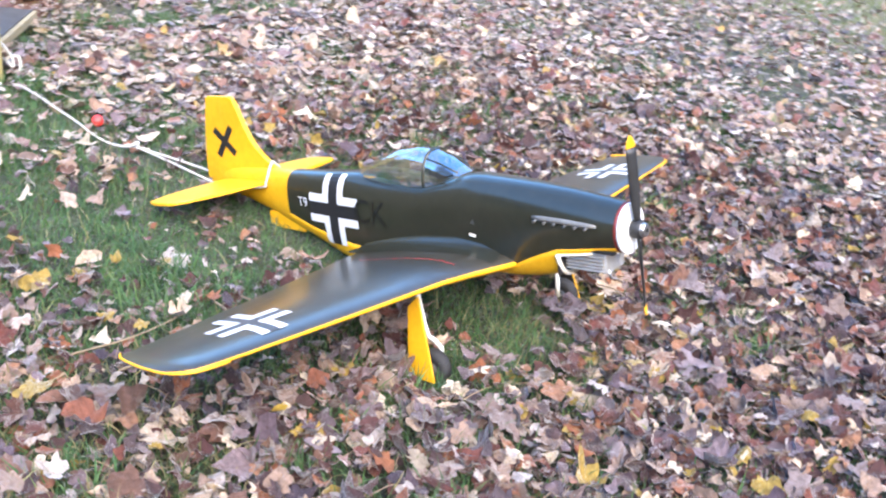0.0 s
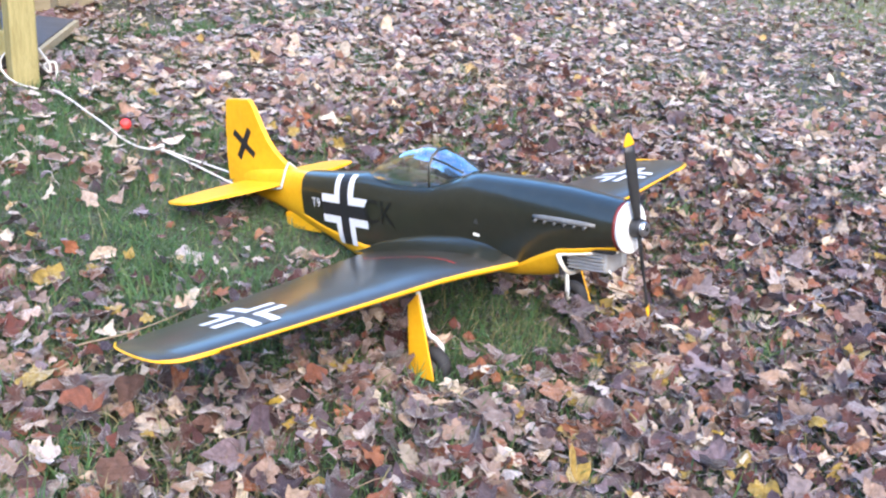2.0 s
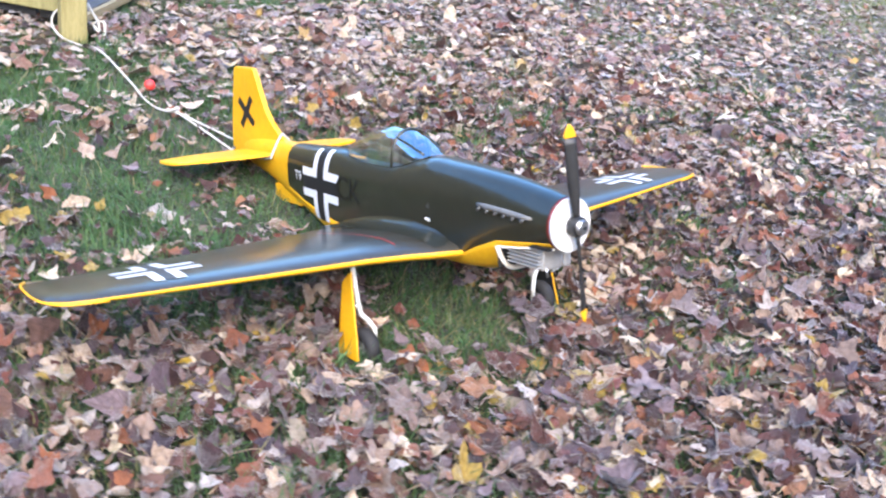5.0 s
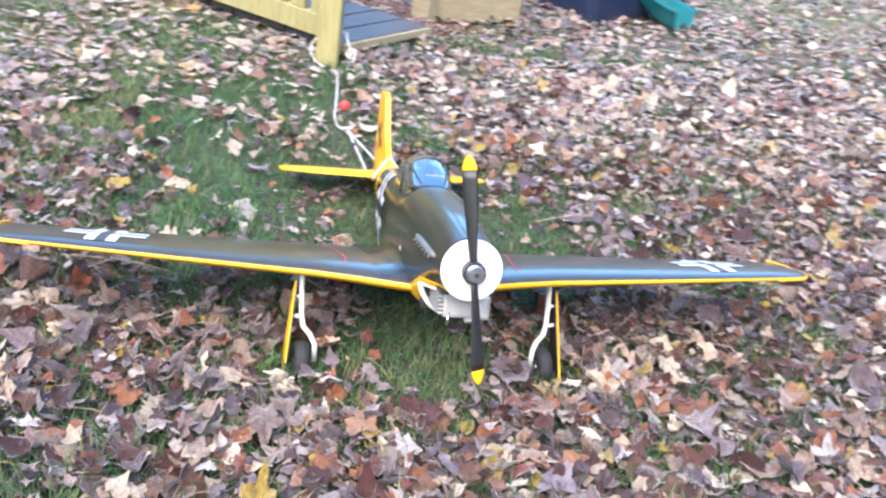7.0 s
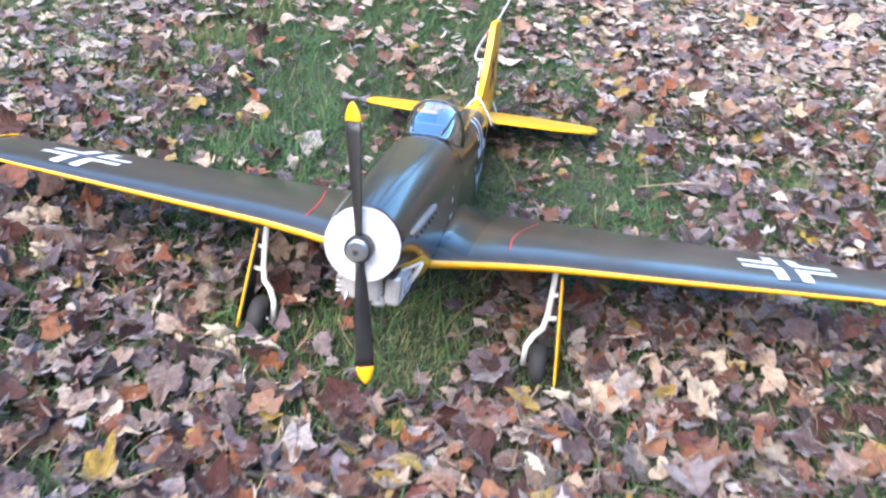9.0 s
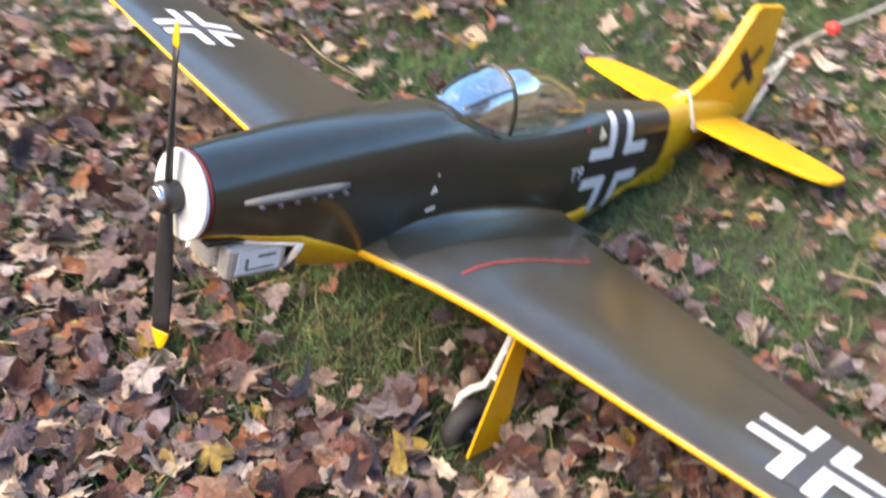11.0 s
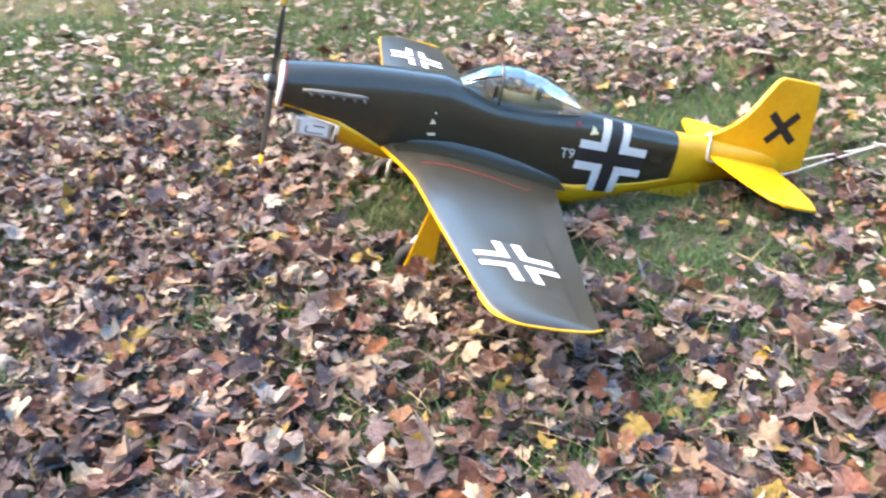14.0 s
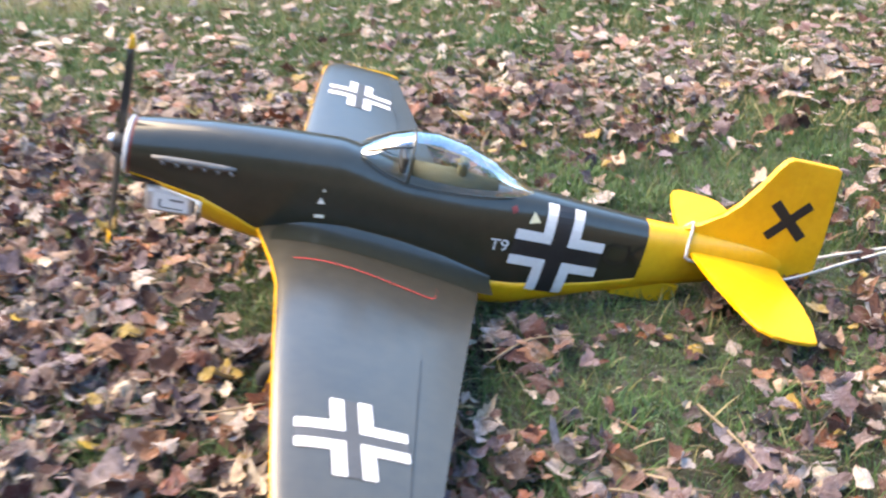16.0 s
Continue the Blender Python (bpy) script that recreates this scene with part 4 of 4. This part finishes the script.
def turns(yaw, tilt, lean):
    cy, sy, ct, st, cl, sl = np.cos(yaw), np.sin(yaw), np.cos(tilt), np.sin(tilt), np.cos(lean), np.sin(lean)
    o, e = np.zeros_like(yaw), np.ones_like(yaw)
    rz = np.stack([cy, -sy, o, sy, cy, o, o, o, e], -1).reshape(-1, 3, 3)
    rx = np.stack([e, o, o, o, ct, -st, o, st, ct], -1).reshape(-1, 3, 3)
    ry = np.stack([cl, o, sl, o, e, o, -sl, o, cl], -1).reshape(-1, 3, 3)
    return rz @ rx @ ry


def joined(name, batches, mat, smooth=False):
    """One mesh of many placed templates: batches of (vertices n x k x 3, faces)."""
    V, F, U, base = [], [], [], 0
    for v, f, *flat in batches:
        n, k, _ = v.shape
        if not n:
            continue
        if flat:
            U.append(np.tile(flat[0][f.ravel()], (n, 1)))
        V.append(v.reshape(-1, 3))
        F.append((f[None] + (base + np.arange(n) * k)[:, None, None]).reshape(-1, 3))
        base += n * k
    V, F = np.concatenate(V), np.concatenate(F)
    me = bpy.data.meshes.new(name)
    me.vertices.add(len(V))
    me.vertices.foreach_set("co", V.astype(np.float32).ravel())
    me.loops.add(F.size)
    me.loops.foreach_set("vertex_index", F.astype(np.int32).ravel())
    me.polygons.add(len(F))
    me.polygons.foreach_set("loop_start", np.arange(0, F.size, 3, dtype=np.int32))
    me.polygons.foreach_set("loop_total", np.full(len(F), 3, np.int32))
    if smooth:
        me.polygons.foreach_set("use_smooth", np.ones(len(F), bool))
    if U:
        me.uv_layers.new(name="leaf").data.foreach_set("uv", np.concatenate(U).astype(np.float32).ravel())
    me.update()
    me.validate()
    me.materials.append(mat)
    return new(name, me)


# grassy places in the litter: x, y, radius along x, radius along y, strength
GRASSY = [(-0.75, -0.42, 0.65, 0.34, 1.0), (-1.15, -0.60, 0.75, 0.45, 0.95), (-1.35, -0.32, 0.45, 0.36, 0.95), (-0.30, -0.28, 0.35, 0.16, 0.7), (0.08, -0.02, 0.23, 0.17, 1.1), (-0.45, 0.28, 0.44, 0.22, 0.85),
          (-0.80, 0.48, 0.44, 0.32, 0.36), (-1.1, 0.15, 0.35, 0.25, 0.6), (0.0, 0.0, 0.35, 0.13, 0.6), (-0.1, -0.75, 0.25, 0.25, 0.35), (-1.9, -0.7, 0.5, 0.5, 0.6), (-0.9, -1.3, 0.5, 0.4, 0.45),
          (1.4, -2.1, 1.2, 0.9, 0.92), (-0.3, -1.9, 0.9, 0.7, 0.6), (0.5, -1.1, 0.4, 0.35, 0.35), (-0.5, 5.3, 3.2, 1.5, 0.9), (-0.75, 0.8, 0.3, 0.22, 0.25), (-0.55, 0.55, 0.32, 0.26, 0.32), (-0.9, 4.2, 1.3, 0.8, 0.62), (-3.4, 2.5, 0.9, 0.7, 0.6), (1.5, -2.3, 1.2, 0.8, 0.95)]


def bare(x, y):
    g = np.zeros_like(x)
    for a, b, c, d, k in GRASSY:
        g = np.maximum(g, k * np.exp(-(((x - a) / c) ** 2 + ((y - b) / d) ** 2)))
    t = np.clip((-0.65 - y) / 0.7, 0, 1)
    far = np.clip((np.hypot(x + 0.9, y - 1.2) - 3.6) / 2.2, 0, 1)
    return np.clip(np.maximum(np.maximum(g, 0.80 * t), far), 0, 1)


def patchy(x, y, f, o=0.0):
    return 0.5 + 0.5 * (np.sin(f * x + 1.3 * np.sin(f * 0.7 * y + o)) * np.sin(f * 1.1 * y + 1.7 * np.sin(f * 0.6 * x + 2 * o)))


def scatter(n, x0, x1, y0, y1):
    return rng.uniform(x0, x1, n), rng.uniform(y0, y1, n)


def under_wheels(x, y):
    return (np.abs(x - 0.100) < 0.062) & (np.abs(np.abs(y) - 0.225) < 0.042)


def by_rope(x, y):
    return (x < -0.95) & (np.abs(y + 0.075) < 0.05)


def by_tail(x, y):
    return ((x > -0.85) & (x < -0.35) & (np.abs(y) < 0.31)) | ((x > -1.12) & (x <= -0.85) & (np.abs(y + 0.03) < 0.09))


def under_belly(x, y):
    return (x > -0.62) & (x < 0.0) & (np.abs(y) < 0.105)


def place_leaves(x, y, size, temps, lift, steep):
    n, out = len(x), []
    which = rng.integers(0, len(temps), n)
    m = turns(rng.uniform(0, 6.28, n), rng.normal(0, steep, n), rng.normal(0, steep, n))
    flip = np.where(rng.random(n) < 0.5, 1.0, -1.0)
    z = ground_z(x, y) + rng.uniform(0.006, lift, n) + 0.010
    for k, (v, f) in enumerate(temps):
        q = which == k
        w = v[None] * size[q, None, None]
        w = w * np.stack([np.ones(q.sum()), np.ones(q.sum()), flip[q]], -1)[:, None]
        w = np.einsum("nij,nkj->nki", m[q], w) + np.stack([x[q], y[q], z[q]], -1)[:, None]
        out.append((w, f, v[:, :2]))
    return out


near_temps = [leaf_template(16, 2) for _ in range(30)]
far_temps = [leaf_template(11, 1) for _ in range(16)]
flat_temps = [leaf_template(13, 1) for _ in range(20)]
for v, f in far_temps + flat_temps:
    v[:, 2] *= 0.5
near_litter, far_litter = [], []


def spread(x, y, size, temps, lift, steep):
    """Darker leaves round the model, paler ones farther out, with a ragged change between; this shading is put into the
    colour.
    """
    lighter = rng.random(len(x)) < np.clip((np.hypot(x - 0.15, y - 0.1) - 0.95) / 0.8, 0.06, 1)
    near_litter.extend(place_leaves(x[~lighter], y[~lighter], size[~lighter], temps, lift, steep))
    far_litter.extend(place_leaves(x[lighter], y[lighter], size[lighter], temps, lift, steep))


# near: about the model; then the wider lawn
x, y = scatter(60000, -2.0, 1.3, -1.9, 2.1)
keep = (rng.random(len(x)) < (1 - bare(x, y)) * (0.45 + 0.55 * patchy(x, y, 5.0))) & ~under_wheels(x, y) & ~under_belly(x, y) & ~(by_rope(x, y) & (rng.random(len(x)) < 0.6))
x, y = x[keep], y[keep]
close = (x > -1.1) & (y > -0.9) & (y < 1.3) & ~by_tail(x, y)
tail = by_tail(x, y)
sizes = np.clip(rng.lognormal(math.log(0.0188), 0.38, len(x)), 0.008, 0.044)
thin = rng.random(len(x)) < 0.86
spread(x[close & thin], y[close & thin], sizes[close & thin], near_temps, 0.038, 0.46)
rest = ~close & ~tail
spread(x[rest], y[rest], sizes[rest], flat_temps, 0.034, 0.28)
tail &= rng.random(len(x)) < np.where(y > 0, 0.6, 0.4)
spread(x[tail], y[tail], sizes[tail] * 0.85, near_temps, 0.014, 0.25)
big_temps = [leaf_template(25, 2, (0, 0, 1, 3)[k % 4]) for k in range(20)]
x, y = scatter(4400, -1.6, 1.3, -1.6, 1.9)
keep = (rng.random(len(x)) < 0.9 - bare(x, y)) & (np.hypot(x - 0.102, np.abs(y) - 0.213) > 0.085) & ~by_rope(x, y) & ~by_tail(x, y) & ~under_belly(x, y)
x, y = x[keep], y[keep]
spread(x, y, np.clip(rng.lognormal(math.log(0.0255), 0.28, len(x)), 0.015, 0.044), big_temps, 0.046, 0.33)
x, y = scatter(140000, -5.2, 3.6, -4.2, 7.2)
fringe = np.clip((3.6 - x) / 1.5, 0, 1) * np.clip((x + 5.2) / 1.0, 0, 1) * np.clip((y + 4.2) / 1.0, 0, 1) * np.clip((7.2 - y) / 1.0, 0, 1)
inside = (x > -2.0) & (x < 1.3) & (y > -1.9) & (y < 2.1)
keep = ~inside & (rng.random(len(x)) < fringe * (1 - bare(x, y)) * (0.55 + 0.45 * patchy(x, y, 3.0))) & ~((x < -1.8) & (x > -2.3) & (y > -0.2) & (y < 0.3) & (x + y < -1.75))
x, y = x[keep], y[keep]
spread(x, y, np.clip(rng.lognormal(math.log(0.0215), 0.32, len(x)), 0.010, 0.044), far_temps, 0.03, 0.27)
leaf_litter = tagged(joined("leaf_litter", near_litter, LEAF, True), "deep scatter of brown and purple fallen maple leaves, shaded darker in colour round the model", "fallen leaves", kind="stuff")
tagged(joined("leaf_litter", far_litter, LEAF_FAR, True), "wide scatter of pale fallen leaves on the lawn, lightened in colour with distance", "fallen leaves", kind="stuff")


# grass
def blade_template(segs):
    bend, width = rng.uniform(0.15, 0.95), rng.uniform(0.022, 0.04)
    v = []
    for k in range(segs + 1):
        t = k / segs
        w = width * (1 - t) ** 0.6
        x0, z0 = bend * t * t, t * (1 - 0.25 * bend * t)
        v += [(x0, -w, z0), (x0, w, z0)] if k < segs else [(x0, 0, z0)]
    f = []
    for k in range(segs - 1):
        a = 2 * k
        f += [(a, a + 1, a + 3), (a, a + 3, a + 2)]
    a = 2 * (segs - 1)
    f.append((a, a + 1, a + 2))
    return np.array(v), np.array(f)


blades = [blade_template(3) for _ in range(14)]


def place_grass(x, y, tall, fallen=0.1, lift=0.0, shapes=blades):
    """Blades rooted in the ground; fallen: how far they lean, in radians."""
    n, out = len(x), []
    which = rng.integers(0, len(blades), n)
    m = turns(rng.uniform(0, 6.28, n), rng.normal(0, 0.30, n), rng.normal(fallen, 0.35 if fallen < 1 else 0.12, n))
    h = tall * rng.uniform(0.55, 1.35, n)
    z = ground_z(x, y) + lift
    for k, (v, f) in enumerate(shapes):
        q = which == k
        out.append((np.einsum("nij,nkj->nki", m[q], v[None] * h[q, None, None]) + np.stack([x[q], y[q], z[q]], -1)[:, None], f))
    return out


sward = []
x, y = scatter(300000, -2.2, 1.4, -2.0, 2.2)
tuft = patchy(x, y, 17.0, 1.0) * patchy(x, y, 6.0, 2.0)
keep = rng.random(len(x)) < np.clip(0.18 + 0.62 * tuft + 0.9 * np.maximum(bare(x, y), by_tail(x, y)), 0, 1) * np.where((x < -0.98) & (x > -1.68) & (np.abs(y + 0.075) < 0.035), 0.35, 1)
x, y = x[keep], y[keep]
sward += place_grass(x, y, np.where(by_tail(x, y), 0.030, 0.036 + 0.034 * tuft[keep]))
tagged(joined("grass", sward, GRASS), "short green lawn grass standing between the leaves", "grass", kind="stuff")
x, y = scatter(290000, -5.2, 3.6, -4.2, 7.2)
fringe = np.clip((3.6 - x) / 1.5, 0, 1)
inside = (x > -2.2) & (x < 1.4) & (y > -2.0) & (y < 2.2)
keep = ~inside & (rng.random(len(x)) < fringe * np.clip(0.18 + 0.35 * patchy(x, y, 7.0) + 0.6 * bare(x, y) - 1.2 * np.clip((np.hypot(x + 0.9, y - 1.2) - 4.2) / 1.6, 0, 1), 0, 1))
tagged(joined("grass", place_grass(x[keep], y[keep], 0.045), GRASS_PALE), "paler yellow-green grass of the wider lawn", "grass", kind="stuff")

# single leaves lying in front of the model
singles = []
for k in range(12):
    v, f = leaf_template(21, 2)
    v[:, 2] *= 0.7
    singles.append(mesh_of("leaf", v, [tuple(int(i) for i in t) for t in f], LEAF_ONE, True))
    singles[-1].uv_layers.new(name="leaf").data.foreach_set("uv", v[f.ravel(), :2].astype(np.float32).ravel())
spots = [(float(a), float(b)) for a, b in zip(rng.uniform(0.20, 0.85, 700), rng.uniform(-0.45, 0.75, 700)) if rng.random() > 1.15 * bare(np.array([a]), np.array([b]))[0] and math.hypot(a - 0.10, abs(b) - 0.225) > 0.12]
for k, (x, y) in enumerate(spots[:250]):
    ob = new("leaf", singles[k % 12])
    ob.parent = leaf_litter
    s = float(np.clip(rng.lognormal(math.log(0.0225), 0.32), 0.011, 0.042))
    ob.matrix_local = Matrix.LocRotScale((x, y, float(ground_z(np.float64(x), np.float64(y))) + float(rng.uniform(0.02, 0.042))), Euler((rng.normal(0, 0.3), rng.normal(0, 0.3), rng.uniform(0, 6.28))), (s, s, s))

# leaves that stand out by their colour
PALE_LEAVES = [(0.352, -0.08, 0.036), (0.226, 0.153, 0.02), (0.323, -0.35, 0.036), (0.326, -0.477, 0.028), (-0.425, -0.556, 0.022), (0.558, -0.064, 0.032), (-0.301, 1.677, 0.022), (-0.691, 1.064, 0.02), (0.263, -0.459, 0.034), (0.211, 0.565, 0.032), (-0.401, 0.749, 0.026), (0.345, 0.784, 0.024), (0.249, 0.315, 0.022), (0.509, -0.317, 0.024), (0.312, -0.377, 0.042), (0.226, 0.555, 0.03), (-0.688, 1.074, 0.018), (0.158, 0.836, 0.026), (-0.003, 0.5, 0.022), (-0.008, 0.912, 0.024)]
YELLOW_LEAVES = [(0.02, -0.533, 0.022), (0.56, 0.012, 0.015), (0.606, 0.222, 0.02), (0.63, -0.079, 0.016), (-0.152, 0.794, 0.022), (0.351, 0.362, 0.026), (-0.403, 0.686, 0.02), (-0.415, 0.671, 0.016), (-0.126, 0.31, 0.018)]
ORANGE_LEAVES = [(0.05, -0.362, 0.036), (0.39, -0.192, 0.036), (0.412, -0.138, 0.03), (-0.329, -0.387, 0.03), (-0.367, -0.693, 0.028), (-0.066, -0.904, 0.03), (0.214, -0.499, 0.036), (0.261, 0.252, 0.04), (0.428, -0.134, 0.03), (0.328, 0.039, 0.024)]
MAUVE_LEAVES = [(0.436, 0.151, 0.032), (0.34, 0.869, 0.026), (-0.063, -0.794, 0.022), (0.137, -0.55, 0.032), (-0.728, -0.32, 0.02), (-0.326, 0.776, 0.032), (0.264, -0.108, 0.026), (-0.701, -0.517, 0.026), (0.398, -0.001, 0.034), (0.429, 0.166, 0.034)]
for spots, a, b, word in ((PALE_LEAVES, (132, 118, 102), (176, 160, 142), "pale cream"), (YELLOW_LEAVES, (176, 142, 40), (214, 180, 70), "yellow"), (ORANGE_LEAVES, (138, 84, 58), (172, 108, 74), "rusty orange"), (MAUVE_LEAVES, (116, 100, 108), (166, 150, 158), "grey mauve")):
    mat = grainy(word.replace(" ", "_") + "_leaf", tuple(0.66 * c for c in srgb(*a)[:3]) + (1,), tuple(0.66 * c for c in srgb(*b)[:3]) + (1,), 2.2, 0.5, bump=0.5, fine=0.08)
    kinds = []
    for k in range(5):
        v, f = leaf_template(21, 2)
        v[:, 2] *= 0.45
        kinds.append(mesh_of("leaf", v, [tuple(int(i) for i in t) for t in f], mat, True))
    for k, (x, y, size) in enumerate(spots):
        if math.hypot(x - 0.10, abs(y) - 0.225) < 0.10:
            continue
        ob = tagged(new("leaf", kinds[k % 5]), word + " fallen leaf")
        ob.parent = leaf_litter
        ob.matrix_local = Matrix.LocRotScale((x, y, float(ground_z(np.float64(x), np.float64(y))) + 0.036), Euler((rng.normal(0, 0.22), rng.normal(0, 0.22), rng.uniform(0, 6.28))), (size, size, size))

# straw-coloured blades where the propeller wind has combed the lawn
STRAW = many("dry_grass_blade", [srgb(*c) for c in ((150, 138, 100), (174, 162, 122), (134, 130, 88), (150, 152, 100))], "island", 0.6, 0.2, 20, False, 1.1)
x, y = scatter(9000, -0.1, 0.65, -0.30, 0.35)
keep = rng.random(len(x)) < np.exp(-(((x - 0.14) / 0.15) ** 2 + ((y - 0.04) / 0.12) ** 2))
straw = place_grass(x[keep], y[keep], 0.030)
x, y = scatter(9000, -2.2, 1.4, -2.0, 2.2)
straw += place_grass(x, y, 0.040)
x, y = scatter(95000, -3.5, 2.0, -4.2, -0.65)
straw += place_grass(x, y, 0.044)
x, y = scatter(2600, -1.3, 1.2, -1.3, 1.6)
low = (bare(x, y) < 0.6) & ~by_tail(x, y) & (np.hypot(x - 0.102, np.abs(y) - 0.213) > 0.08)
STALK = many("dry_leaf_stalk", [srgb(*c) for c in ((142, 112, 84), (168, 146, 116), (112, 80, 60), (186, 166, 136))], "island", 0.7, 0.0, 20)
thin_blades = []
for v, f in blades:
    w = v.copy()
    w[:, 1] *= 0.42
    thin_blades.append((w, f))
tagged(joined("leaf_stalks", place_grass(x[low], y[low], 0.075, 1.32, 0.036, thin_blades), STALK), "thin tan leaf stalks and stems lying on the litter", "leaf stalks", kind="stuff")
x, y = scatter(500, -1.3, 1.1, -1.2, 1.5)
clear_of = ~by_tail(x, y) & (np.hypot(x - 0.1, y) > 0.3)
straw += place_grass(x[clear_of], y[clear_of], 0.065)
tagged(joined("dry_grass", straw, STRAW), "thin straw-coloured blades among the grass", "grass", kind="stuff")

# fallen twigs
TWIG = grainy("twig_bark", (0.10, 0.07, 0.045, 1), (0.26, 0.20, 0.13, 1), 60, 0.8, bump=0.5)
for k in range(14):
    x, y, a, n = float(rng.uniform(-0.9, 0.8)), float(rng.uniform(-0.9, 1.1)), float(rng.uniform(0, 6.28)), float(rng.uniform(0.06, 0.14))
    if bare(np.array([x]), np.array([y]))[0] > 0.75:
        x += 0.5
    b = float(rng.uniform(-0.3, 0.3))
    pts = [(-n * math.cos(a), -n * math.sin(a), 0.0), (b * n * math.sin(a), -b * n * math.cos(a), 0.008), (n * math.cos(a), n * math.sin(a), 0.004)]
    twig = part("twig", tube(curve_through(pts, 4), [0.0022, 0.0022, 0.002, 0.002, 0.0018, 0.0016, 0.0014, 0.0012, 0.001], 5), TWIG, None, "", True)
    twig.location = (x, y, float(ground_z(np.float64(x), np.float64(y))) + 0.034)
    tagged(twig, "thin dry brown twig lying on the leaves", "twig", "fallen twigs")
